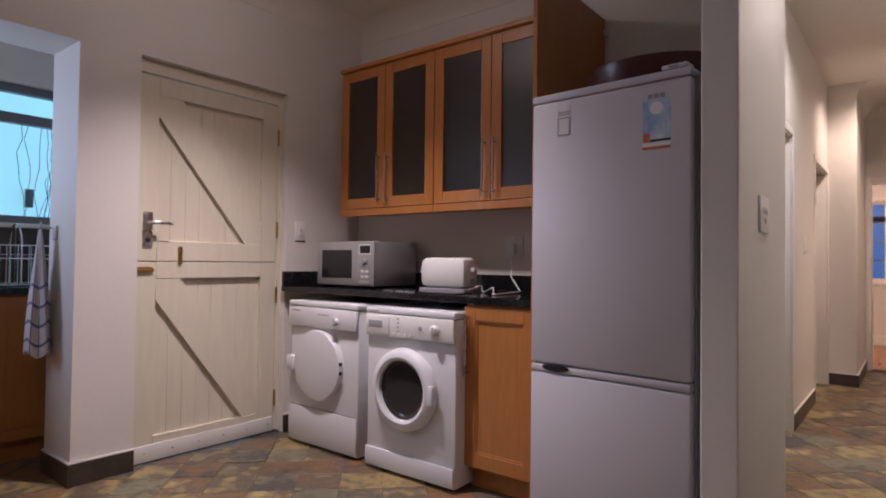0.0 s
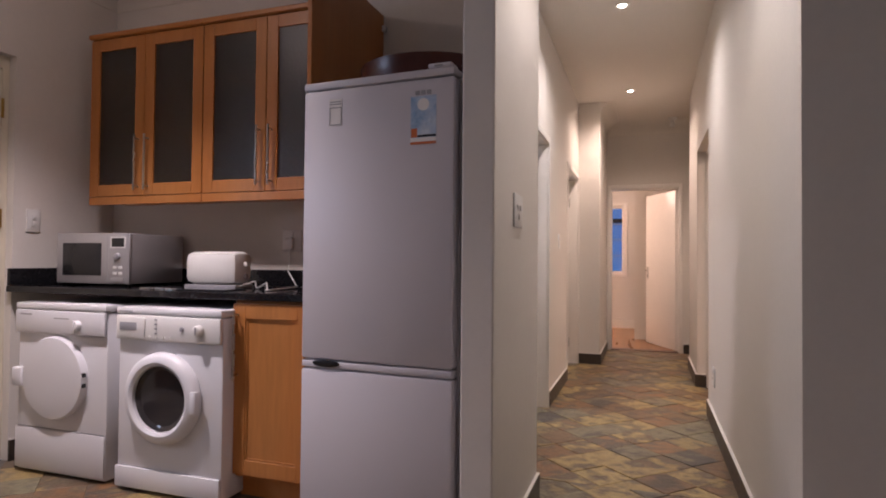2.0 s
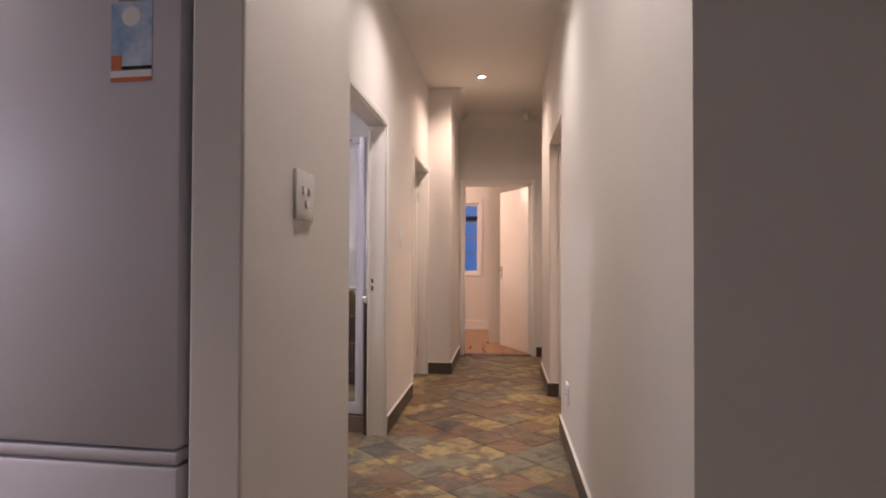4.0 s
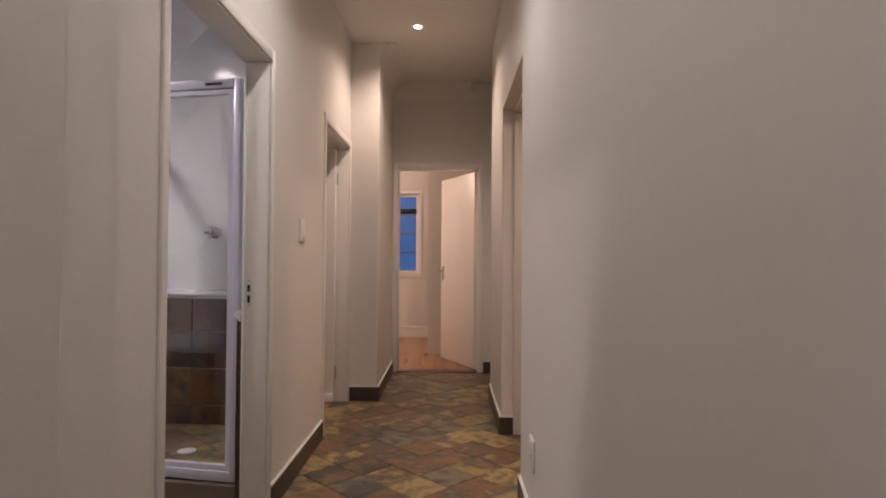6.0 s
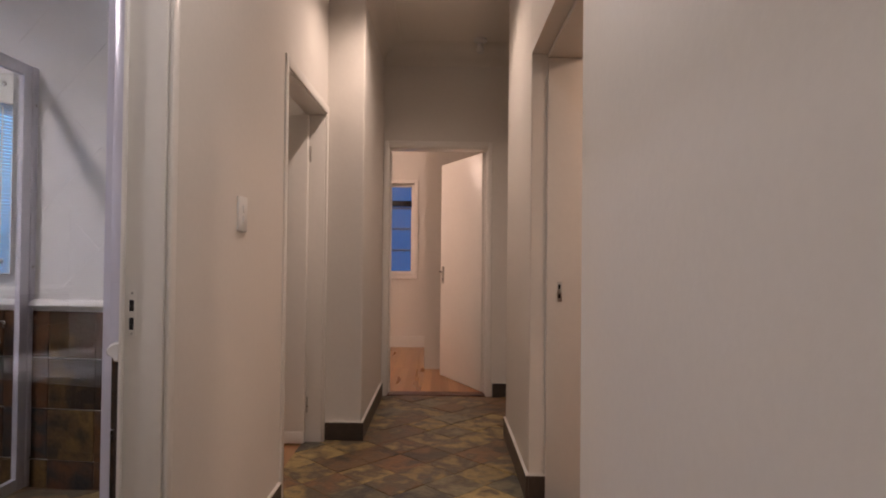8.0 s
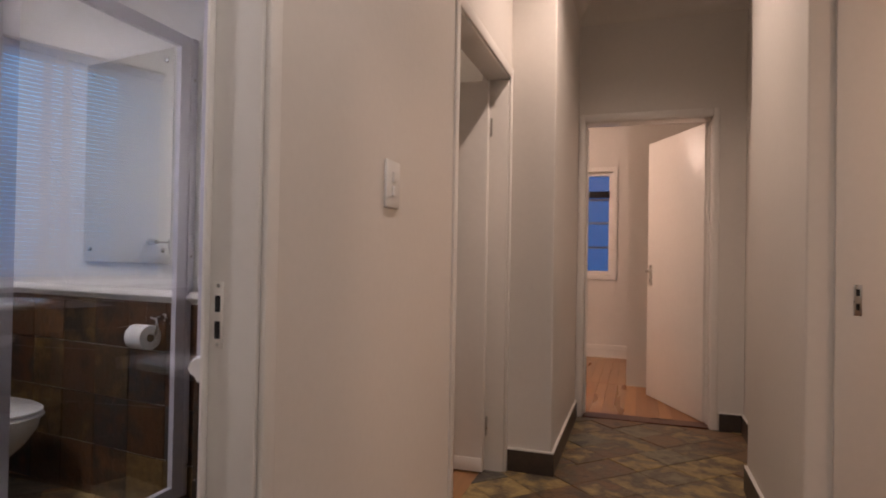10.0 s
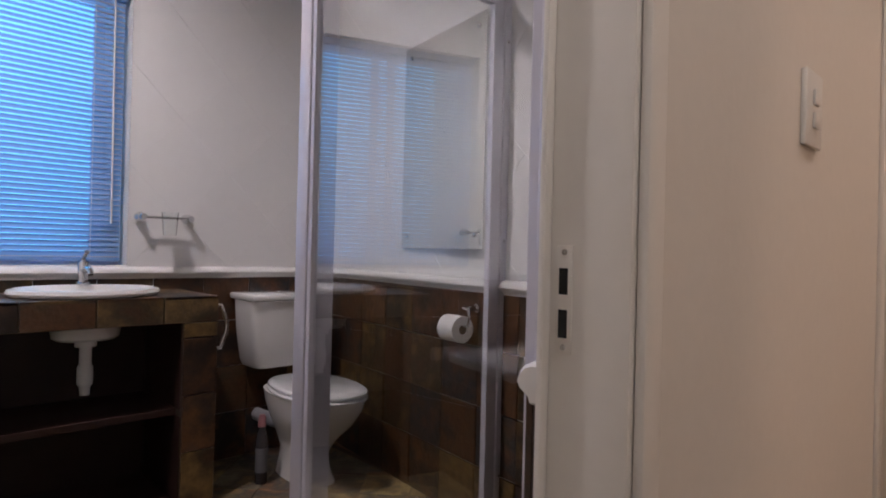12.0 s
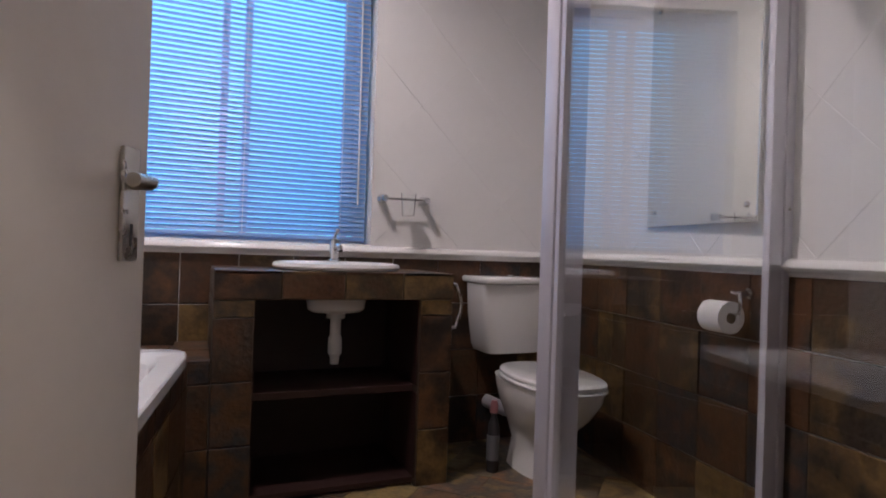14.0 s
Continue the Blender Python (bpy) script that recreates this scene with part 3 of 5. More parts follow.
def washer():
    c = thing("washing_machine", pose(-1.325, 1.875, 0) @ Matrix.Diagonal((0.975, 1, 0.978, 1)), "white front-loading washing machine with round glass door", "washing machine")
    machine_body(c, 0.595, 0.55)
    pan = part("control_panel", B(-0.296, 0.296, 0.0, 0.02, 0.70, 0.815, bevel=0.008), PLASTIC, c, "cream control panel")
    part("drawer", B(-0.275, -0.12, -0.006, 0.0, 0.712, 0.805, bevel=0.004), PLASTIC, pan)
    part("drawer_grip", B(-0.265, -0.165, -0.008, -0.0062, 0.745, 0.782, bevel=0.0008), GREY_PLASTIC, pan, "dark recessed drawer grip")
    part("programme_dial", lathe(bmesh.new(), [(0.026, 0), (0.026, 0.012), (0.020, 0.022), (0.017, 0.024)], pose(0.185, 0, 0.758, 90), 28), PLASTIC, pan, "white round programme dial")
    part("dial_mark", B(0.181, 0.189, -0.0262, -0.0242, 0.742, 0.776), GREY_PLASTIC, pan)
    for i in range(4):
        part("indicator", B(-0.065, -0.052, -0.0035, -0.0002, 0.795 - i * 0.021, 0.802 - i * 0.021, bevel=0.001), GREY_PLASTIC, pan)
        part("button", lathe(bmesh.new(), [(0.006, 0), (0.005, 0.006)], pose(-0.095 + 0.04 * i, 0, 0.718, 90), 12), PLASTIC, pan)
    part("button", lathe(bmesh.new(), [(0.011, 0), (0.010, 0.006)], pose(0.09, 0, 0.76, 90), 16), GREY_PLASTIC, pan)
    part("kick_panel", B(-0.296, 0.296, 0.006, 0.02, 0.02, 0.115, bevel=0.005), APPLIANCE, c)
    dz = 0.447
    door = part("door", lathe(bmesh.new(), [(0.200, 0.0), (0.207, 0.012), (0.202, 0.038), (0.186, 0.052), (0.164, 0.055), (0.149, 0.046), (0.145, 0.01)],
                              pose(-0.015, 0.021, dz, 90), 56), APPLIANCE, c, "white ring of the porthole door")
    part("porthole", lathe(bmesh.new(), [(0.1445, 0.0), (0.1445, 0.012), (0.13, 0.002), (0.09, -0.012), (0.05, -0.018), (0.004, -0.02)], pose(-0.015, 0.0, dz, 90), 40), DOOR_GLASS, door, "dark glass porthole bowl")
    part("door_grip", B(0.165, 0.20, -0.036, -0.010, dz - 0.05, dz + 0.05, bevel=0.008), APPLIANCE, door)
    part("logo", B(-0.28, -0.20, 0.0028, 0.0036, 0.828, 0.834), GREY_PLASTIC, c)


def dryer():
    c = thing("tumble_dryer", pose(-1.985, 1.885, 0) @ Matrix.Diagonal((0.975, 1, 0.978, 1)), "white tumble dryer with a solid round door", "tumble dryer")
    machine_body(c, 0.595, 0.55)
    pan = part("control_panel", B(-0.296, 0.296, 0.0, 0.02, 0.70, 0.815, bevel=0.008), APPLIANCE, c)
    part("timer_dial", lathe(bmesh.new(), [(0.024, 0), (0.022, 0.02), (0.019, 0.024)], pose(0.13, 0, 0.75, 90), 28), APPLIANCE, pan, "white round timer dial")
    part("dial_pointer", B(0.125, 0.135, -0.030, -0.0242, 0.715, 0.778, bevel=0.002), APPLIANCE, pan)
    part("logo", B(-0.26, -0.18, -0.0008, -0.0001, 0.79, 0.797), GREY_PLASTIC, pan)
    part("label_bar", B(-0.03, 0.07, -0.0008, -0.0001, 0.776, 0.781), GREY_PLASTIC, pan)
    door = part("door", lathe(bmesh.new(), [(0.200, 0.0), (0.203, 0.020), (0.196, 0.036), (0.16, 0.042), (0.10, 0.046), (0.004, 0.047)], pose(-0.02, 0.021, 0.488, 90), 56), APPLIANCE, c, "white slightly domed round door")
    part("door_grip", B(-0.285, -0.215, -0.025, 0.02, 0.435, 0.53, bevel=0.012), APPLIANCE, door)
    for z in (0.455, 0.505):
        part("door_hinge", B(0.168, 0.186, -0.012, 0.004, z, z + 0.02, bevel=0.002), DARK, door, "black door hinge")
    part("lower_panel", B(-0.296, 0.296, 0.010, 0.0195, 0.025, 0.228, bevel=0.004), APPLIANCE, c)
    part("seam", B(-0.29, 0.29, 0.0165, 0.0198, 0.229, 0.233), GREY_PLASTIC, c, "dark seam above the lower panel")


washer()
dryer()


def fridge():
    c = thing("fridge_freezer", pose(-0.228, 1.678, 0, 0, 0, -3.5) @ Matrix.Diagonal((1, 1, 0.97, 1)), "tall white fridge freezer with stickers on its upper door", "fridge")
    w, dpt = 0.30, 0.50
    part("cabinet", B(-w, w, 0.065, dpt, 0.03, 1.745, bevel=0.006), FRIDGE_WHITE, c)
    part("gasket", B(-w + 0.008, w - 0.008, 0.056, 0.0645, 0.06, 1.72), GREY_PLASTIC, c, "grey rubber door seal", False)
    part("upper_door", B(-w, w, 0.0, 0.055, 0.712, 1.725, bevel=0.012), FRIDGE_WHITE, c)
    part("lower_door", B(-w, w, 0.0, 0.055, 0.06, 0.678, bevel=0.012), FRIDGE_WHITE, c)
    grip = part("grip_strip", B(-w + 0.002, w - 0.002, 0.002, 0.055, 0.681, 0.709, bevel=0.006), FRIDGE_WHITE, c)
    bm = lathe(bmesh.new(), [(0.075, 0), (0.075, 0.004), (0.05, 0.006)], pose(-0.19, 0.0015, 0.70, 90), 24, 0.75, 0.18)
    part("grip_recess", bm, DARK, grip, "dark finger recess")
    part("top_cap", B(-w, w, -0.002, dpt, 1.727, 1.757, bevel=0.008), FRIDGE_WHITE, c)
    part("hinge_cap", B(0.20, 0.285, 0.005, 0.07, 1.7585, 1.776, bevel=0.005), FRIDGE_WHITE, c)
    part("hinge_mark", B(0.225, 0.255, 0.0035, 0.0049, 1.762, 1.769), GREY_PLASTIC, c)
    part("plinth", B(-w + 0.01, w - 0.01, 0.07, dpt - 0.02, 0.0, 0.029), DARK, c, "dark plinth")
    # stickers
    black = MATS["dark_plastic"]
    st = part("rating_sticker", B(-0.20, -0.147, -0.0012, -0.0002, 1.585, 1.685), MATS["white_paper"], c, "small white sticker with dark outline", False)
    part("sticker_line", ring_box(bmesh.new(), -0.199, -0.148, 1.587, 1.655, 0.0035, -0.0018, -0.0013), GREY_PLASTIC, st, "", False)
    for i, z in enumerate((1.664, 1.673)):
        part("sticker_bar", B(-0.197, -0.150, -0.0018, -0.0013, z, z + 0.004), GREY_PLASTIC, st, "", False)
    st.location = (0.012, 0, 0)
    ad = part("advert_sticker", B(0.105, 0.20, -0.0012, -0.0002, 1.505, 1.675), STK_BLUE, c, "blue and white advertising sticker with an orange strip", False)
    part("sticker_strip", B(0.105, 0.20, -0.0018, -0.0013, 1.505, 1.514), STK_ORANGE, ad, "", False)
    part("sticker_strip", B(0.105, 0.20, -0.0018, -0.0013, 1.5145, 1.528), MATS["white_paper"], ad, "", False)
    part("sticker_patch", B(0.107, 0.130, -0.0018, -0.0013, 1.53, 1.562), STK_ORANGE, ad, "", False)
    part("sticker_patch", lathe(bmesh.new(), [(0.022, 0), (0.022, 0.0005)], pose(0.152, -0.0013, 1.645, 90), 24), MATS["white_paper"], ad, "", False)
    part("sticker_band", B(0.131, 0.20, -0.0018, -0.0013, 1.53, 1.538), DARK, ad, "", False)
    for i in range(3):
        part("sticker_mark", B(0.122 + i * 0.021, 0.139 + i * 0.021, -0.0012, -0.0002, 1.679, 1.695, bevel=0.0002), GREY_PLASTIC, ad, "dark plain mark", False)
    ad.location = (0.035, 0, -0.012)


STK_BLUE = material("sticker_blue", (0.25, 0.42, 0.66), 0.3, vary=0.25, scale=14, bump=0, second=(0.55, 0.62, 0.70))
STK_ORANGE = material("sticker_orange", (0.60, 0.16, 0.05), 0.35, vary=0.15, scale=30, bump=0)
fridge()

tray = thing("tray", pose(-0.17, 2.03, 1.7055), "round dark red wooden tray lying on the fridge", "tray")
part("dish", lathe(bmesh.new(), [(0.20, 0), (0.225, 0.004), (0.262, 0.07), (0.27, 0.115), (0.262, 0.117), (0.25, 0.075), (0.21, 0.014), (0.004, 0.012)], None, 56, 1.0, 0.85), MAHOGANY, tray)


def microwave():
    c = thing("microwave", pose(-2.065, 2.13, 0.906, 0, 0, 3), "silver grey microwave oven with dark window", "microwave")
    part("body", B(-0.235, 0.235, 0.018, 0.40, 0.012, 0.275, bevel=0.008), SILVER, c)
    f = part("front", B(-0.237, 0.237, 0.0, 0.018, 0.012, 0.277, bevel=0.006), SILVER, c)
    part("window", B(-0.195, 0.06, -0.002, -0.0001, 0.055, 0.225, bevel=0.0008), DARK, f, "dark perforated window")
    part("door_gap", B(0.098, 0.101, -0.0015, 0.0005, 0.02, 0.27), GREY_PLASTIC, f)
    part("display", B(0.125, 0.205, -0.002, -0.0001, 0.205, 0.25, bevel=0.0008), DARK, f, "black display")
    part("display_trim", ring_box(bmesh.new(), 0.118, 0.212, 0.198, 0.257, 0.006, -0.0016, -0.0001), PLASTIC, f)
    part("knob", lathe(bmesh.new(), [(0.018, 0), (0.016, 0.014), (0.013, 0.016)], pose(0.165, 0, 0.155, 90), 20), GREY_PLASTIC, f)
    for i in range(4):
        part("button", B(0.135 + (i % 2) * 0.035, 0.16 + (i % 2) * 0.035, -0.0025, -0.0001, 0.09 - (i // 2) * 0.03, 0.105 - (i // 2) * 0.03, bevel=0.001), PLASTIC, f)
    part("release", B(0.125, 0.205, -0.004, -0.0001, 0.022, 0.045, bevel=0.0015), SILVER, f)
    for x in (-0.19, 0.19):
        for y in (0.05, 0.32):
            part("foot", lathe(bmesh.new(), [(0.014, 0), (0.014, 0.0115)], pose(x, y, 0), 10), BLACK_RUBBER, c, "black rubber foot")


microwave()


def toaster():
    c = thing("toaster", pose(-1.39, 2.29, 0.906, 0, 0, 4), "white rounded two-slot toaster", "toaster")
    part("body", B(-0.15, 0.15, -0.08, 0.08, 0.018, 0.185, bevel=0.04), PLASTIC, c)
    part("base", B(-0.147, 0.147, -0.077, 0.077, 0.0, 0.0175, bevel=0.004), GREY_PLASTIC, c, "grey base")
    for y in (-0.03, 0.03):
        part("slot", B(-0.11, 0.11, y - 0.012, y + 0.012, 0.1835, 0.1862), DARK, c, "dark bread slot")
    part("lever", B(0.151, 0.172, -0.018, 0.018, 0.11, 0.13, bevel=0.004), PLASTIC, c)
    part("dial", lathe(bmesh.new(), [(0.014, 0), (0.012, 0.012)], pose(0.150, 0, 0.06, 0, 90), 16), GREY_PLASTIC, c)


toaster()
brd = thing("glass_board", pose(-1.385, 2.105, 0.9055, 0, 0, 2), "flat dark glass board lying on the worktop before the toaster", "board")
part("board", B(-0.235, 0.235, -0.085, 0.085, 0.0, 0.006, bevel=0.002), material("dark_glass", (0.03, 0.03, 0.033), 0.04, vary=0.05, bump=0, coat=0.4), brd, smooth=False)
part("edge_strip", B(-0.235, -0.02, -0.092, -0.0855, 0.0, 0.008, bevel=0.0015), STEEL, brd, "thin steel edge", False)
cord = thing("power_cord", pose(0, 0, 0), "white power cord curling from toaster to socket", "cable")
pts = []
for i in range(41):
    u = i / 40
    pts.append((-1.29 + 0.35 * u + 0.03 * math.sin(u * 11), 2.22 + 0.10 * math.sin(u * 5.2), 0.911 + (0.030 * math.sin(u * math.pi * 2.2) ** 2 if u < 0.7 else 0.0)))
pts += [(-1.0, 2.40, 0.915), (-1.12, 2.50, 0.99), (-1.16, 2.57, 1.04), (-1.16, 2.565, 1.12)]
part("flex", tube(bmesh.new(), pts, 0.0032, 8), PLASTIC, cord)
part("plug", B(-1.185, -1.135, 2.555, 2.581, 1.11, 1.17, bevel=0.006), PLASTIC, cord, "white plug")


def wall_plate(name, m, label, w=0.075, h=0.12, rockers=1, socket=False):
    """A white switch or socket plate, face towards local -y."""
    c = thing(name, m, label, "socket" if socket else "light switch")
    p = part("plate", B(-w / 2, w / 2, -0.009, 0.0, -h / 2, h / 2, bevel=0.003), PLASTIC, c)
    if socket:
        for i, (dx, dz) in enumerate(((0, 0.015), (-0.012, -0.008), (0.012, -0.008))):
            part("hole", lathe(bmesh.new(), [(0.0045, 0), (0.0045, 0.0006)], pose(dx, -0.009, dz, 90), 12), DARK, p)
    if rockers == 3:
        for x, z in ((-0.022, 0.012), (0.022, 0.012), (0.0, -0.022)):
            part("rocker", B(x - 0.008, x + 0.008, -0.0135, -0.0092, z - 0.009, z + 0.009, bevel=0.002), PLASTIC, p)
            part("rocker_gap", ring_box(bmesh.new(), x - 0.010, x + 0.010, z - 0.011, z + 0.011, 0.0016, -0.0096, -0.0091), GREY_PLASTIC, p, "", False)
        rockers = 0
    for i in range(rockers):
        z = (i - (rockers - 1) / 2) * 0.036 + (0.035 if socket else 0)
        part("rocker", B(-0.011, 0.011, -0.0135, -0.0092, z - 0.013, z + 0.013, bevel=0.002), PLASTIC, p)
    return c


wall_plate("light_switch", pose(XS, 2.09, 1.25, 0, 0, 90), "white light switch on the wall beside the stable door", 0.075, 0.12, 2)
wall_plate("socket_outlet", pose(-1.16, YC, 1.155), "white double wall socket above the worktop", 0.12, 0.12, 1, True)
wall_plate("light_switch", pose(0.213, 1.995, 1.243, 0, 0, 90), "white three-lever light switch on the return wall", 0.14, 0.125, 3)
wall_plate("light_switch", pose(0.0, 4.65, 1.218, 0, 0, 90), "white light switch beside the bathroom doorway", 0.085, 0.12, 2)
wall_plate("socket_outlet", pose(XR, 3.915, 0.333, 0, 0, -90), "white socket low on the corridor wall", 0.105, 0.12, 1, True)
wall_plate("light_switch", pose(1.465, 5.34, 1.185), "white light switch in the warm lit side room", 0.075, 0.12, 1)

# ---- scullery things seen through the opening ----
sc = thing("sink_cabinet", pose(0, 0, 0), "oak sink cabinet with panelled doors below the window", "cabinet")
part("body", B(-3.49, -3.03, -1.45, 1.145, 0.10, 0.87), OAK, sc, smooth=False)
for k in range(5):
    y0 = -1.45 + k * 0.519
    bm = bmesh.new()
    ring_box(bm, y0 + 0.002, y0 + 0.515, 0.115, 0.86, 0.065, -0.021, 0.0, 0.0025)
    dd = part("door", bm, OAK, sc, smooth=False)
    dd.matrix_basis = Matrix.Translation((-3.028, 0, 0)) @ pose(0, 0, 0, 0, 0, 90)
    pb = part("panel", B(y0 + 0.06, y0 + 0.457, -0.012, -0.004, 0.178, 0.797), OAK, dd, smooth=False)
part("plinth", B(-3.08, -3.06, -1.45, 1.145, 0, 0.099), OAK, sc, smooth=False)
st2 = thing("sink_worktop", pose(0, 0, 0), "dark granite worktop under the scullery window", "worktop")
part("slab", B(-3.495, -2.99, -1.47, 1.146, 0.872, 0.905, bevel=0.003), GRANITE, st2, smooth=False)
for r in range(2):
    for k in range(12):
        sp = B(-3.4995, -3.491, -1.45 + k * 0.21, -1.45 + k * 0.21 + 0.203, 0.907 + r * 0.175, 0.907 + r * 0.175 + 0.168, bevel=0.002)
        part("tile", sp, SKIRT, st2, smooth=False)
WINF = material("grey_window_frame", (0.16, 0.17, 0.19), 0.4, 0.2, vary=0.08, scale=10, bump=0.02)
win = thing("window_1", pose(0, 0, 0), "grey framed scullery window with horizontal blind box", "window", kind="structure")
bm = bmesh.new()
ring_box(bm, -0.75, 1.15, 1.26, 2.09, 0.05, -0.03, 0.03, 0.003)
fr = part("window_frame", bm, WINF, win, smooth=False)
fr.matrix_basis = Matrix.Translation((-3.57, 0, 0)) @ pose(0, 0, 0, 0, 0, 90)
part("transom", B(-0.70, 1.10, -0.03, 0.03, 1.86, 1.92, bevel=0.003), WINF, fr, smooth=False)
part("mullion", B(0.2, 0.25, -0.028, 0.028, 1.31, 1.86, bevel=0.003), WINF, fr, smooth=False)
pn = part("pane", B(-0.70, 1.10, -0.003, 0.003, 1.31, 2.04), GLASS, fr, smooth=False)
pn.visible_shadow = False
part("window_sill", B(-3.56, -3.46, -0.75, 1.15, 1.235, 1.262, bevel=0.004), GLOSS_WHITE, win, smooth=False)
# the wall emits pale cyan itself, standing in for daylight falling on it
YARD = material("glowing_yard_wall", (0.45, 0.6, 0.62), 0.8, vary=0.1, scale=1.0, bump=0.1, emission=(0.38, 0.80, 0.92), strength=0.5)
solid("backdrop_yard", B(-5.6, -5.5, -3, 4, -0.1, 4.0), YARD, "pale yard wall outside the scullery window, daylight put in as its own glow", "backdrop")
solid("trim_gutter", B(-5.495, -5.35, -3, 4, 2.62, 2.80, bevel=0.02), PLASTIC, "white gutter on the yard wall", "gutter")
cabl = thing("outdoor_cables", pose(0, 0, 0), "tangle of dark cables on the yard wall", "cables")
rng = random.Random(5)
for k in range(7):
    y, z = 1.50 + rng.uniform(-0.1, 0.1), 1.25
    ps = []
    for i in range(9):
        y += rng.uniform(-0.03, 0.045)
        ps.append((-5.47 + rng.uniform(0, 0.03), y, z + i * 0.12))
    part("cable", tube(bmesh.new(), ps, 0.003, 6), DARK, cabl)
part("junction_box", B(-5.498, -5.46, 1.47, 1.53, 1.5, 1.66, bevel=0.005), DARK, cabl)
towel_m = material("checked_cloth", (0.62, 0.58, 0.58), 0.95, vary=0.06, scale=20, bump=0.3, fine=250)
STRIPE = material("cloth_stripe", (0.16, 0.15, 0.24), 0.95, vary=0.1, scale=20, bump=0.3, fine=250)
hk = thing("towel_hook", pose(-2.70, 0.799, 1.21), "white hook on the side of the opening", "hook")
part("plate", B(-0.03, 0.03, -0.008, 0, -0.06, 0.012, bevel=0.003), PLASTIC, hk)
part("peg", tube(bmesh.new(), [(-0.025, -0.008, 0.0), (-0.025, -0.05, 0.0), (-0.025, -0.055, 0.014)], 0.006), PLASTIC, hk)


def towel():
    """A folded tea towel gathered at the hook, its folds widening downwards."""
    c = thing("tea_towel", pose(-2.725, 0.742, 0.60), "white tea towel with dark checks hanging on a hook", "towel")
    def sheet(zs, off, mat, name, u0=0.0, u1=1.0, label=""):
        bm = bmesh.new()
        n = 28
        rows = []
        for z in zs:
            f = 1 - (z / 0.60) ** 1.5
            row = []
            for i in range(n + 1):
                u = u0 + (u1 - u0) * i / n
                a = u * 2 * math.pi
                rad = 0.012 + 0.075 * f * (1 + 0.22 * math.sin(5 * a + 1.0 + 2 * z))
                row.append(bm.verts.new(((rad + off) * math.cos(a) * 1.1, (rad + off) * math.sin(a) * 0.52, z + 0.02 * math.sin(3 * a) * f)))
            rows.append(row)
        for r, q in zip(rows, rows[1:]):
            for i in range(n):
                bm.faces.new((r[i], r[i + 1], q[i + 1], q[i]))
        return part(name, bm, mat, c, label)
    sheet([k * 0.03 for k in range(21)], 0, towel_m, "cloth")
    for z in (0.05, 0.14, 0.23, 0.32):
        sheet([z, z + 0.007, z + 0.014], 0.0015, STRIPE, "stripe", label="dark check line")
    for u in (0.62, 0.72, 0.82, 0.92, 0.1):
        sheet([k * 0.03 for k in range(19)], 0.0015, STRIPE, "stripe", u, u + 0.012, "dark check line")
    part("loop", tube(bmesh.new(), [(0, 0, 0.58), (0.004, 0, 0.64), (0, 0.004, 0.615)], 0.004, 6), PLASTIC, c)


towel()
rack = thing("dish_rack", pose(-3.22, 0.70, 0.906), "chrome wire dish rack on the worktop", "dish rack")
for z, g in ((0.01, 0.0), (0.15, 0.02), (0.22, 0.03)):
    part("wire", tube(bmesh.new(), [(-0.15, -0.22, z), (0.15, -0.22, z), (0.15, 0.22, z), (-0.15, 0.22, z)], 0.004, 6, True), CHROME, rack)
for k in range(9):
    y = -0.2 + k * 0.05
    part("wire", tube(bmesh.new(), [(0.15, y, 0.22), (0.15, y, 0.01), (-0.15, y, 0.01), (-0.15, y, 0.22)], 0.0025, 6), CHROME, rack)
for y in (-0.05, 0.08):
    part("hoop", tube(bmesh.new(), [(-0.10 + 0.0, y, 0.01)] + [(-0.10 + 0.10 - 0.10 * math.cos(k * math.pi / 10), y, 0.22 + 0.12 * math.sin(k * math.pi / 10)) for k in range(11)] + [(0.10, y, 0.01)], 0.005, 8), CHROME, rack)

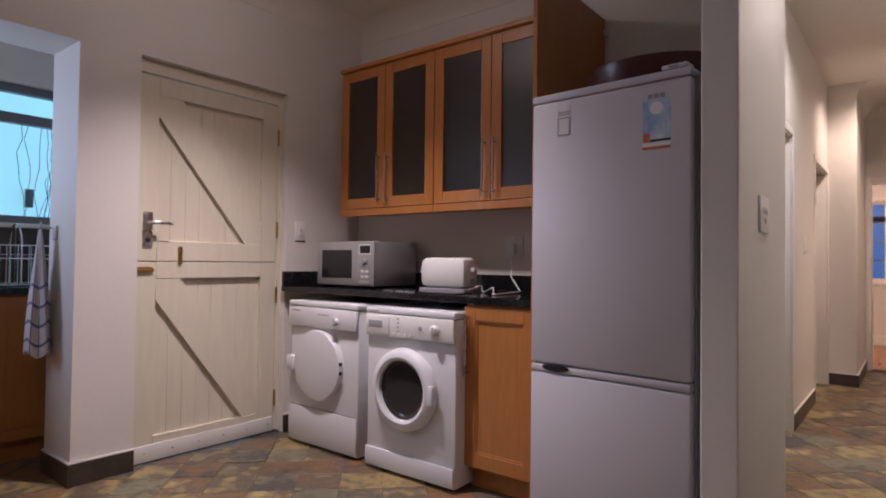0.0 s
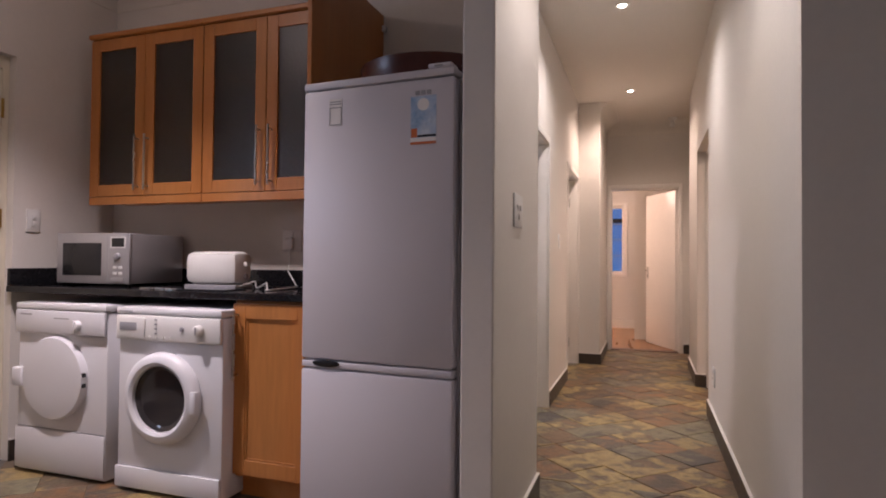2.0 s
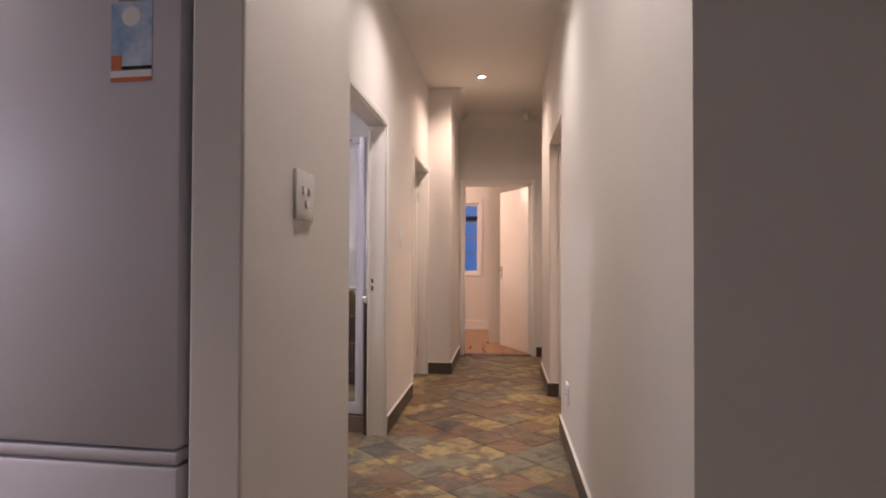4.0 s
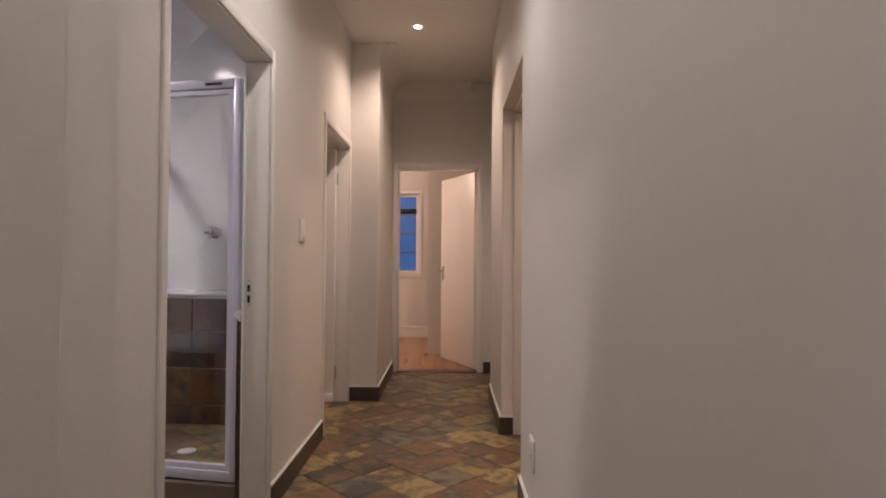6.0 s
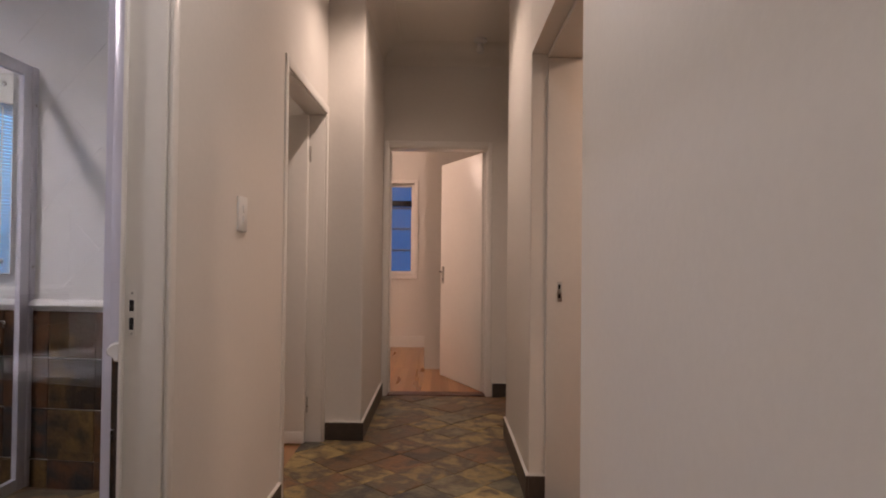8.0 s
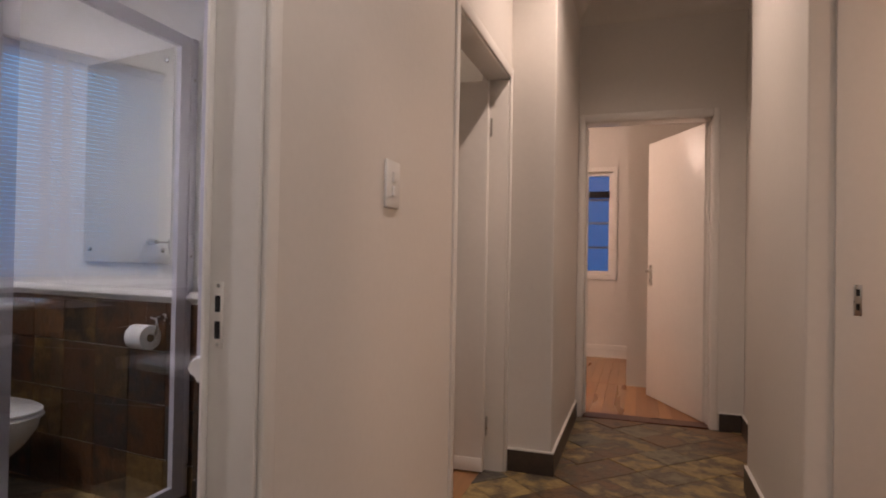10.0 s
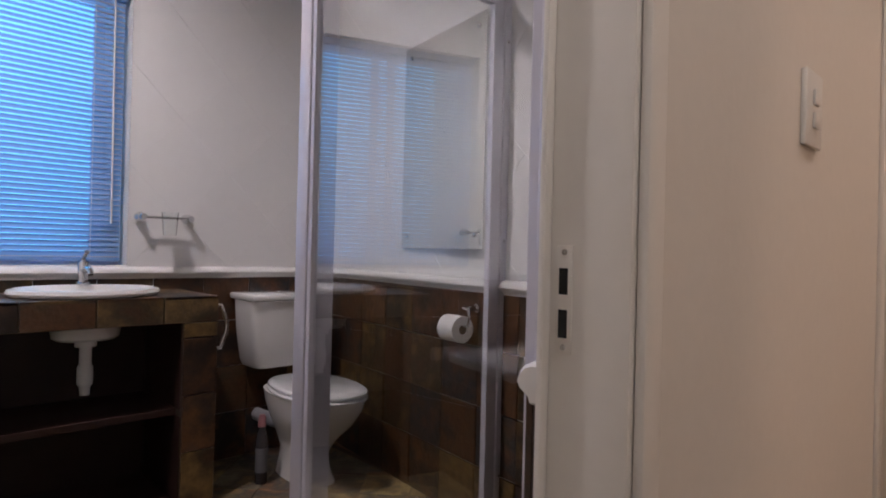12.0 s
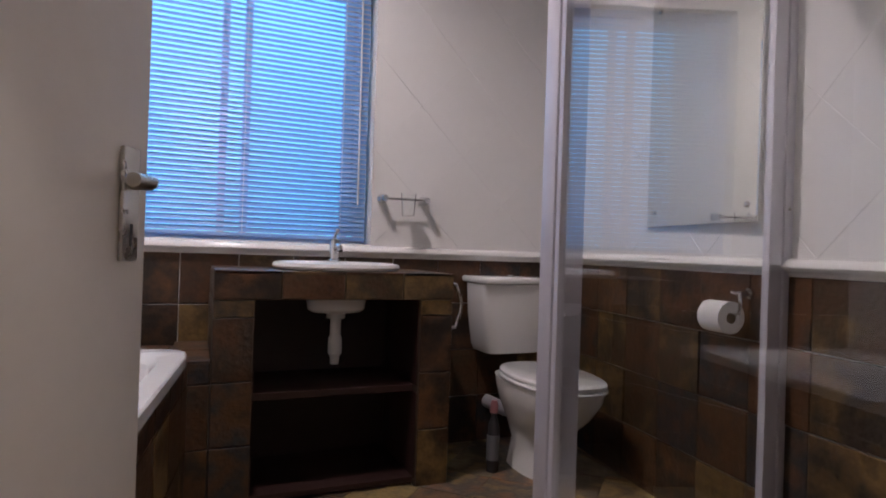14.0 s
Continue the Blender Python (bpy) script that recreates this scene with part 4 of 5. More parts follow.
# ---- doorways and doors ----


def door_frame(name, m, w, h, depth, label, strike=None, hinge_left=True):
    """White steel door frame. Local x across the opening, y into the wall (0 at the corridor face), z up."""
    f = thing(name, m, label, "door frame", kind="structure")
    for k, (x0, x1) in enumerate(((0, 0.036), (w - 0.036, w))):
        post = part("jamb", B(x0, x1, 0.004, depth, 0, h - 0.0365, bevel=0.003), GLOSS_WHITE, f)
        part("rebate", B(x0 + (0.0362 if k == 0 else -0.0142), x1 + (0.0142 if k == 0 else -0.0362), 0.098, max(0.106, depth - 0.03), 0, h - 0.06, bevel=0.002), GLOSS_WHITE, f)
        a0, a1 = (-0.006, 0.030) if k == 0 else (w - 0.030, w + 0.006)
        part("architrave", B(a0, a1, -0.010, 0.003, 0, h + 0.02, bevel=0.005), GLOSS_WHITE, f)
        if strike is not None and k == strike:
            s = 1 if k == 0 else -1
            xs = x1 + 0.0005 if k == 0 else x0 - 0.0005
            pl = part("strike_plate", B(min(xs, xs + s * 0.002), max(xs, xs + s * 0.002), 0.070, 0.090, 0.872, 0.987, bevel=0.0008), GLOSS_WHITE, post, "white painted strike plate")
            for z0, z1 in ((0.889, 0.919), (0.935, 0.963)):
                part("latch_hole", B(min(xs + s * 0.0021, xs + s * 0.0026), max(xs + s * 0.0021, xs + s * 0.0026), 0.075, 0.086, z0, z1), DARK, pl, "dark latch hole", False)
            for z in (0.879, 0.980):
                part("screw", lathe(bmesh.new(), [(0.0035, 0), (0.0025, 0.0015)], pose(xs + s * 0.002, 0.080, z, 0, 90 * s), 8), STEEL, pl)
    part("head", B(0.0, w, 0.004, depth, h - 0.036, h, bevel=0.003), GLOSS_WHITE, f)
    part("architrave", B(0.0305, w - 0.0305, -0.010, 0.003, h - 0.030, h + 0.02, bevel=0.005), GLOSS_WHITE, f)
    return f


def door_leaf(name, m, w, h, label, handle=True, hinge_knuckles=True):
    """A flush door. Local x from hinge to free edge, thickness along y, z up."""
    d = thing(name, m, label, "door", kind="structure")
    leaf = part("leaf", B(0, w, -0.02, 0.02, 0.008, h, bevel=0.003), GLOSS_WHITE, d)
    if handle:
        for s in (-1, 1):
            y0, y1 = (0.0202, 0.028) if s > 0 else (-0.028, -0.0202)
            pl = part("handle_plate", B(w - 0.075, w - 0.035, y0, y1, 0.845, 0.998, bevel=0.003), STEEL, leaf, "brushed steel handle plate")
            y = s * 0.028
            part("lever", tube(bmesh.new(), [(w - 0.055, y, 0.95), (w - 0.055, y + s * 0.022, 0.95), (w - 0.065, y + s * 0.03, 0.95), (w - 0.115, y + s * 0.032, 0.949)], 0.0095, 12), STEEL, pl, "brushed steel lever")
            part("keyhole", B(w - 0.058, w - 0.052, min(y, y + s * 0.001), max(y, y + s * 0.001), 0.865, 0.895), DARK, pl)
        part("latch", B(w + 0.0002, w + 0.0015, -0.011, 0.011, 0.87, 1.04), STEEL, leaf)
    if hinge_knuckles:
        for z in (0.22, h - 0.22):
            part("hinge", tube(bmesh.new(), [(-0.006, -0.024, z - 0.045), (-0.006, -0.024, z + 0.045)], 0.006), STEEL, leaf)
    return leaf


# left wall: local x runs along +y of the world, local y runs into the wall (-x)
door_frame("door_frame_bath", pose(0, 3.17, 0, 0, 0, 90), 0.971, 1.94, 0.112, "white gloss steel frame of the open bathroom doorway", strike=1)
door_leaf("door_2", pose(-0.135, 3.228, 0, 0, 0, 157.3), 0.785, 1.885, "open flush white bathroom door with steel lever handle")
door_frame("door_frame_bedroom", pose(0, 5.185, 0, 0, 0, 90), 0.925, 1.94, 0.112, "white gloss steel frame of the bedroom doorway")
lf = door_leaf("door_3", pose(-0.092, 6.038, 0, 0, 0, 180), 0.78, 1.89, "white flush bedroom door standing open", handle=True)
part("weather_strip", B(0.004, 0.776, 0.0203, 0.026, 0.012, 0.075, bevel=0.001), GLOSS_WHITE, lf)
door_frame("door_frame_far", pose(0.229, YE, 0), 0.837, 1.966, 0.14, "white frame of the doorway at the corridor's end")
door_leaf("door_4", pose(1.02, YE + 0.145, 0, 0, 0, 116), 0.755, 1.925, "open flush white door to the end room")
door_frame("door_frame_recess", pose(1.22, 7.02, 0, 0, 0, -90), 0.72, 1.995, 0.14, "white gloss frame of the closed recess door")
door_leaf("door_5", pose(1.285, 6.98, 0, 0, 0, -90), 0.64, 1.95, "closed flush white door in the corridor recess")
jr = thing("door_frame_side", pose(0, 0, 0), "plain painted frame of the side room doorway", "door frame", kind="structure")
jb = part("jamb", B(1.158, 1.335, 5.286, 5.3005, 0, 1.985, bevel=0.003), PAINT, jr)
part("head", B(1.158, 1.335, 4.306, 5.30, 1.986, 2.0055, bevel=0.003), PAINT, jr)
part("jamb", B(1.158, 1.335, 4.3045, 4.32, 0, 1.985, bevel=0.003), PAINT, jr)
sp = part("strike_plate", B(1.205, 1.226, 5.2838, 5.286, 0.885, 0.975, bevel=0.0008), STEEL, jb, "worn steel strike plate")
for z0, z1 in ((0.90, 0.92), (0.942, 0.962)):
    part("latch_hole", B(1.21, 1.22, 5.2832, 5.2837, z0, z1), DARK, sp, "dark latch hole", False)

# ---- corridor fittings ----


def downlight(x, y, label="small round recessed ceiling downlight, lit"):
    d = thing("downlight", pose(x, y, CEIL), label, "downlight", "recessed downlights")
    part("bezel", lathe(bmesh.new(), [(0.034, -0.001), (0.047, -0.001), (0.047, -0.005), (0.040, -0.010), (0.034, -0.008)], None, 28), GLOSS_WHITE, d)
    part("lens", lathe(bmesh.new(), [(0.033, -0.0012), (0.033, -0.006), (0.02, -0.009), (0.002, -0.010)], None, 24), LENS, d, "glowing lens")


# the last two fittings are unseen, added where their lamps hang
for x, y in ((0.525, 3.76), (0.525, 5.78), (0.525, 1.95), (-0.2, -0.5)):
    downlight(x, y)
# this dome is out of view, added as a fitting for the kitchen lamps
kl = thing("ceiling_light", pose(-1.52, 1.25, CEIL), "unseen round white ceiling light added to hold the kitchen lamps", "ceiling light")
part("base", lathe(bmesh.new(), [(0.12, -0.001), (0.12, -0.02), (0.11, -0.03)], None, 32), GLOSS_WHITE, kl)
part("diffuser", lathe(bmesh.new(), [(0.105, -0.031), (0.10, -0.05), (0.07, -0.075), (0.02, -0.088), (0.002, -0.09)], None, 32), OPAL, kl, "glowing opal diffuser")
bl_ = thing("ceiling_light", pose(-1.55, 3.65, CEIL), "round white ceiling light in the bathroom", "ceiling light")
part("base", lathe(bmesh.new(), [(0.08, -0.001), (0.08, -0.02), (0.07, -0.03)], None, 32), GLOSS_WHITE, bl_)
part("diffuser", lathe(bmesh.new(), [(0.066, -0.031), (0.06, -0.045), (0.03, -0.055), (0.002, -0.058)], None, 32), OPAL, bl_, "glowing opal diffuser")
rose = thing("ceiling_rose", pose(0.955, 7.05, CEIL), "white ceiling lamp holder without a bulb", "lamp holder")
part("base", lathe(bmesh.new(), [(0.05, -0.001), (0.05, -0.018), (0.03, -0.03), (0.022, -0.032)], None, 24), PLASTIC, rose)
part("socket", lathe(bmesh.new(), [(0.022, -0.033), (0.024, -0.07), (0.028, -0.075), (0.028, -0.10), (0.02, -0.105)], None, 20), PLASTIC, rose)

# ---- end room ----
win = thing("window_2", pose(0, 0, 0), "narrow white framed window at dusk with horizontal bars", "window", kind="structure")
fr = part("window_frame", ring_box(bmesh.new(), 0.012, 0.338, 0.872, 1.963, 0.038, 9.79, 9.84, 0.003), GLOSS_WHITE, win, smooth=False)
for z in (1.15, 1.41, 1.66):
    part("bar", B(0.04, 0.31, 9.80, 9.83, z, z + 0.022, bevel=0.002), MATS["grey_window_frame"], fr, smooth=False)
part("blind_box", B(0.045, 0.305, 9.77, 9.795, 1.69, 1.76, bevel=0.003), DARK, fr)
pn = part("pane", B(0.045, 0.305, 9.812, 9.818, 0.90, 1.935), GLASS, fr, smooth=False)
pn.visible_shadow = False
part("architrave", ring_box(bmesh.new(), -0.038, 0.388, 0.822, 2.013, 0.049, 9.735, 9.749, 0.003), GLOSS_WHITE, win, smooth=False)
solid("backdrop_dusk", B(-3, 3, 11.6, 11.7, -0.1, 4), DUSK, "deep blue dusk beyond the end window", "backdrop")
bb = thing("baseboard_far", pose(0, 0, 0), "white moulded skirting board in the end room", "skirting", kind="structure")
part("board", B(-1.8, 2.4, 9.732, 9.749, 0, 0.12, bevel=0.003), GLOSS_WHITE, bb, smooth=False)
part("moulding", B(-1.8, 2.4, 9.726, 9.7315, 0.085, 0.10, bevel=0.002), GLOSS_WHITE, bb, smooth=False)
part("moulding", B(-1.8, 2.4, 9.728, 9.749, 0.1205, 0.135, bevel=0.004), GLOSS_WHITE, bb, smooth=False)
solid("threshold", B(0.266, 1.029, YE + 0.005, YE + 0.135, -0.003, 0.006, bevel=0.002), MAHOGANY, "dark wooden door threshold strip", "threshold")

# ---- bathroom ----
DADO = 0.885


def dado(name, a, b, n):
    """White half-round ceramic rail along a wall."""
    bm = bmesh.new()
    a, b, n = Vector((*a, 0)), Vector((*b, 0)), Vector((*n, 0))
    prof = [(0, -0.05), (0.012, -0.05), (0.014, -0.043), (0.020, -0.038), (0.029, -0.033), (0.034, -0.024), (0.030, -0.014), (0.022, -0.005), (0.010, 0), (0, 0)]
    along = (b - a).normalized()
    ends = ((a, 0.80), (a + along * 0.005, 0.95), (a + along * 0.012, 1.0), (b, 1.0))     # the end is rounded over
    rows = [[bm.verts.new(p + n * d * s + Vector((0, 0, DADO - 0.025 + (h + 0.025) * s))) for d, h in prof] for p, s in ends]
    k = len(prof)
    for r, q in zip(rows, rows[1:]):
        for i in range(k):
            bm.faces.new((r[i], r[(i + 1) % k], q[(i + 1) % k], q[i]))
    bm.faces.new(rows[0])
    bm.faces.new(list(reversed(rows[-1])))
    return solid(name, bm, CERAMIC, "white rounded ceramic dado rail", "dado rail", smooth=True)


dado("trim_dado", (XW, YB), (XW, YN + 0.12), (1, 0))
dn = dado("trim_dado", (XW - 0.02, YN + 0.006), (-0.11, YN + 0.006), (0, -1))
dn.matrix_basis = NTURN
dn = dado("trim_dado", (-0.114, 4.104), (-0.114, 4.165), (-1, 0))
dn.location.z = -0.028
dado("trim_dado", (-0.128, 4.245), (-0.114, YN - 0.125), (-1, 0))

# window with venetian blind
win = thing("window_3", pose(0, 0, 0), "bathroom window with grey frame and a casement ajar", "window", kind="structure")
bm = bmesh.new()
ring_box(bm, W0, W1, WZ0, WZ1, 0.04, -0.025, 0.025, 0.003)
fr = part("window_frame", bm, ALU, win, smooth=False)
fr.matrix_basis = Matrix.Translation((XW - 0.15, 0, 0)) @ pose(0, 0, 0, 0, 0, 90)
for y, mw in ((3.70, 0.03), (3.79, 0.03), (4.215, 0.03)):
    part("mullion", B(y, y + mw, -0.024, 0.024, WZ0 + 0.04, WZ1 - 0.04, bevel=0.003), ALU, fr, smooth=False)
pn = part("pane", B(W0 + 0.04, 4.215, -0.003, 0.003, WZ0 + 0.04, WZ1 - 0.04), GLASS, fr, smooth=False)
pn.visible_shadow = False
cas = part("casement", ring_box(bmesh.new(), 0.0, 0.06, 0.935, 1.97, 0.025, -0.012, 0.012, 0.002), ALU, win, "narrow casement standing ajar", smooth=False)
cas.matrix_basis = Matrix.Translation((XW - 0.15, 4.245, 0)) @ pose(0, 0, 0, 0, 0, 120)
part("window_sill", B(XW - 0.125, XW + 0.002, W0, W1, WZ0 - 0.005, WZ0 + 0.007, bevel=0.003), CERAMIC, win, smooth=False)
BATHSKY = material("evening_sky", (0.3, 0.6, 0.9), 0.9, vary=0, bump=0, emission=(0.12, 0.56, 0.92), strength=2.25)
solid("backdrop_bath", B(-4.1, -4.0, 2.9, 7.5, -0.1, 4.5), BATHSKY, "plain blue evening light outside the bathroom window", "backdrop")
bl = thing("venetian_blind", pose(XW - 0.055, 3.795, -0.04), "pale venetian blind lowered over the bathroom window, evening blue put into its colour", "blind")
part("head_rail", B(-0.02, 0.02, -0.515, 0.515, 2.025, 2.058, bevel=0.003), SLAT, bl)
slat_bm = bmesh.new()
rows = []
for k in range(5):
    s = (k / 4 - 0.5)
    rows.append([slat_bm.verts.new((s * 0.024, y, 0.0025 * (1 - 4 * s * s))) for y in (-0.51, 0.51)])
for r, q in zip(rows, rows[1:]):
    slat_bm.faces.new((r[0], r[1], q[1], q[0]))
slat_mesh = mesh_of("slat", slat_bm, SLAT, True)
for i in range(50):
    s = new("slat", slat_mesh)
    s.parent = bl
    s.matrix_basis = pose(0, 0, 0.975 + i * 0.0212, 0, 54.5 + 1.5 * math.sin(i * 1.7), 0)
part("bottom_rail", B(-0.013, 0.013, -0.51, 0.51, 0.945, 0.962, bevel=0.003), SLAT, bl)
for y in (-0.4, 0.0, 0.4):
    for x in (-0.0125, 0.0125):
        part("ladder_cord", tube(bmesh.new(), [(x, y, 0.955), (x, y, 2.03)], 0.0009, 5), PLASTIC, bl)
part("tilt_wand", tube(bmesh.new(), [(0.025, 0.465, 2.03), (0.028, 0.47, 1.1)], 0.004, 8), PLASTIC, bl)


# vanity
van = thing("vanity", pose(0, 0, 0), "slate tiled vanity unit with open shelf under the basin", "vanity")
VX, V0, V1 = -1.945, 3.68, 4.525
# dark pier cores, their colour carrying part of the recess's shade
part("pier", B(XW + 0.012, VX - 0.010, V0, 3.81, 0, 0.69), SKIRT, van, smooth=False)
part("pier", B(XW + 0.012, VX - 0.010, 4.397, V1 - 0.010, 0, 0.69), SKIRT, van, smooth=False)
part("top_slab", B(XW + 0.012, VX - 0.010, V0, V1 - 0.010, 0.6905, 0.779), GROUT, van, smooth=False)
# one dark stain: the shelf's own colour, and painted shade on the sheets round it
SHELF_SHADE = material("shelf_stain_and_shade", (0.03, 0.013, 0.011), 0.5, vary=0.2, scale=6, bump=0.08, stretch=(1, 0.1, 1))
part("back_board", B(XW + 0.012, XW + 0.016, 3.811, 4.396, 0.0, 0.69), SHELF_SHADE, van, "dark back sheet added for shade in the recess", False)
part("shelf", B(XW + 0.02, VX - 0.05, 3.812, 4.395, 0.345, 0.37, bevel=0.002), SHELF_SHADE, van, "dark stained wooden shelf", False)
# back, floor and cheeks are sheets added to darken the recess
part("base_board", B(XW + 0.02, VX - 0.03, 3.812, 4.395, 0.012, 0.03), SHELF_SHADE, van, "dark floor sheet added for shade in the recess", False)
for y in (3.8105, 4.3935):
    part("cheek", B(XW + 0.02, VX - 0.014, y, y + 0.003, 0.031, 0.344), SHELF_SHADE, van, "dark cheek sheet added for shade in the recess", False)
    part("cheek", B(XW + 0.02, VX - 0.014, y, y + 0.003, 0.371, 0.688), SHELF_SHADE, van, "dark cheek sheet added for shade in the recess", False)
hd = part("rail_handle", tube(bmesh.new(), [(-1.97, V1 + 0.0, 0.583), (-1.97, V1 + 0.02, 0.585)] + [(-1.97, V1 + 0.02 + 0.025 * math.sin(k * math.pi / 8), 0.595 + k * 0.018) for k in range(1, 8)] + [(-1.97, V1 + 0.02, 0.748), (-1.97, V1, 0.75)], 0.008, 10), CHROME, van, "curved chrome rail")

basin = thing("basin", pose(-2.145, 4.126, 0.7905), "white oval ceramic drop-in basin", "basin")
part("bowl", lathe(bmesh.new(), [(0.05, -0.165), (0.095, -0.16), (0.108, -0.15), (0.115, -0.11), (0.205, -0.004), (0.235, 0.002), (0.243, 0.012), (0.238, 0.024), (0.222, 0.028), (0.20, 0.016), (0.10, -0.105), (0.085, -0.145), (0.02, -0.15)], None, 48, 0.80, 1.0), CERAMIC, basin)
part("waste_pipe", lathe(bmesh.new(), [(0.035, -0.185), (0.035, -0.162), (0.02, -0.16)], None, 18), PLASTIC, basin)
part("waste_pipe", lathe(bmesh.new(), [(0.016, -0.36), (0.018, -0.33), (0.026, -0.32), (0.026, -0.26), (0.02, -0.25), (0.02, -0.186)], None, 18), PLASTIC, basin, "white plastic waste pipe")
tap = thing("basin_tap", pose(-2.318, 4.15, 0.816), "chrome basin mixer tap with single lever", "tap")
part("body", lathe(bmesh.new(), [(0.026, 0), (0.026, 0.008), (0.021, 0.012), (0.020, 0.085), (0.017, 0.092)], None, 24), CHROME, tap)
part("spout", tube(bmesh.new(), [(0.015, 0, 0.055), (0.06, 0, 0.068), (0.105, 0, 0.060), (0.112, 0, 0.045)], 0.011, 12), CHROME, tap)
part("lever", tube(bmesh.new(), [(0.0, 0, 0.093), (0.0, 0, 0.105), (0.05, 0.0, 0.128)], 0.008, 10), CHROME, tap)


def toilet():
    c = thing("toilet", pose(XW, 4.935, 0) @ Matrix.Diagonal((1.12, 0.91, 0.93, 1)), "white close-coupled ceramic toilet with closed seat", "toilet")
    # cistern tapers towards its foot
    bm = bmesh.new()
    sec = []
    for z, wy, x1 in ((0.47, 0.145, 0.175), (0.50, 0.160, 0.19), (0.65, 0.185, 0.205), (0.795, 0.195, 0.21)):
        ring = []
        for k in range(32):
            a = k * 2 * math.pi / 32
            ca, sa = math.cos(a), math.sin(a)
            ring.append(bm.verts.new((0.016 + x1 / 2 + (x1 / 2) * math.copysign(abs(ca) ** 0.35, ca), wy * math.copysign(abs(sa) ** 0.35, sa), z)))
        sec.append(ring)
    for r, q in zip(sec, sec[1:]):
        for k in range(32):
            bm.faces.new((r[k], r[(k + 1) % 32], q[(k + 1) % 32], q[k]))
    bm.faces.new(list(reversed(sec[0]))), bm.faces.new(sec[-1])
    cis = part("cistern", bm, CERAMIC, c)
    part("cistern_lid", B(0.014, 0.238, -0.203, 0.203, 0.796, 0.828, bevel=0.012), CERAMIC, cis)
    part("flush_button", lathe(bmesh.new(), [(0.022, 0), (0.022, 0.006), (0.018, 0.008)], pose(0.12, 0, 0.828), 20), CHROME, cis)
    # pan: elongated rings from foot to rim
    bm = bmesh.new()
    sec = []
    for z, x0, x1, wy in ((0.0, 0.22, 0.52, 0.105), (0.03, 0.225, 0.50, 0.098), (0.12, 0.24, 0.475, 0.085), (0.20, 0.22, 0.53, 0.115), (0.28, 0.20, 0.61, 0.155), (0.35, 0.18, 0.655, 0.176), (0.395, 0.17, 0.665, 0.18)):
        ring = []
        for k in range(36):
            a = k * 2 * math.pi / 36
            ca, sa = math.cos(a), math.sin(a)
            ring.append(bm.verts.new(((x0 + x1) / 2 + (x1 - x0) / 2 * ca, wy * math.copysign(abs(sa) ** (0.8 if ca > 0 else 0.6), sa), z)))
        sec.append(ring)
    for r, q in zip(sec, sec[1:]):
        for k in range(36):
            bm.faces.new((r[k], r[(k + 1) % 36], q[(k + 1) % 36], q[k]))
    bm.faces.new(list(reversed(sec[0]))), bm.faces.new(sec[-1])
    part("pan", bm, CERAMIC, c)
    for nm, z0, z1, g in (("seat", 0.398, 0.414, 0.006), ("seat_lid", 0.4165, 0.436, 0.002)):
        bm = bmesh.new()
        sec = []
        for z, s in ((z0, 0.98), (z0 + 0.004, 1.0), (z1 - 0.006, 1.0), (z1, 0.96)):
            sec.append([bm.verts.new((0.435 + (0.235 + g) * s * math.cos(k * 2 * math.pi / 40), (0.182 + g) * s * math.copysign(abs(math.sin(k * 2 * math.pi / 40)) ** 0.8, math.sin(k * 2 * math.pi / 40)), z)) for k in range(40)])
        for r, q in zip(sec, sec[1:]):
            for k in range(40):
                bm.faces.new((r[k], r[(k + 1) % 40], q[(k + 1) % 40], q[k]))
        bm.faces.new(list(reversed(sec[0]))), bm.faces.new(sec[-1])
        part(nm, bm, ACRYLIC, c)
    for y in (-0.07, 0.07):
        part("seat_hinge", tube(bmesh.new(), [(0.225, y - 0.02, 0.418), (0.225, y + 0.02, 0.418)], 0.012), ACRYLIC, c)
    part("soil_pipe", tube(bmesh.new(), [(0.26, -0.02, 0.21), (0.16, -0.03, 0.20), (0.02, -0.04, 0.20)], 0.032, 16), GREY_PLASTIC, c, "grey soil pipe behind the pan")


toilet()
bot = thing("cleaner_bottle", pose(-2.0, 4.745, 0), "slim dark cleaner bottle with pink cap beside the toilet", "bottle")
part("bottle", lathe(bmesh.new(), [(0.022, 0), (0.025, 0.006), (0.025, 0.17), (0.020, 0.20), (0.012, 0.22), (0.011, 0.235)], None, 20), material("smoky_plastic", (0.045, 0.042, 0.045), 0.25, vary=0.1, bump=0), bot)
part("label_band", lathe(bmesh.new(), [(0.0253, 0.05), (0.0253, 0.15)], None, 20), material("grey_paper", (0.13, 0.13, 0.14), 0.7, vary=0.1, bump=0), bot, "grey label")
part("cap", lathe(bmesh.new(), [(0.016, 0.236), (0.016, 0.27), (0.011, 0.285)], None, 16), material("pink_plastic", (0.34, 0.15, 0.16), 0.4, vary=0.05, bump=0), bot, "pink cap")

hold = thing("tumbler_holder", pose(XW + 0.008, 4.455, 1.092), "chrome tumbler holder with a clear glass", "holder")
for y in (-0.095, 0.095):
    part("mount", lathe(bmesh.new(), [(0.021, 0), (0.021, 0.012), (0.015, 0.02), (0.011, 0.045), (0.016, 0.055), (0.012, 0.066)], pose(0, y, 0, 0, 90), 20), CHROME, hold)
part("rail", tube(bmesh.new(), [(0.045, -0.095, 0), (0.045, 0.095, 0)], 0.006, 10), CHROME, hold)
part("tumbler", lathe(bmesh.new(), [(0.026, -0.075), (0.033, 0.022), (0.031, 0.022), (0.024, -0.07)], pose(0.085, 0, 0), 24), GLASS, hold, "clear glass tumbler")

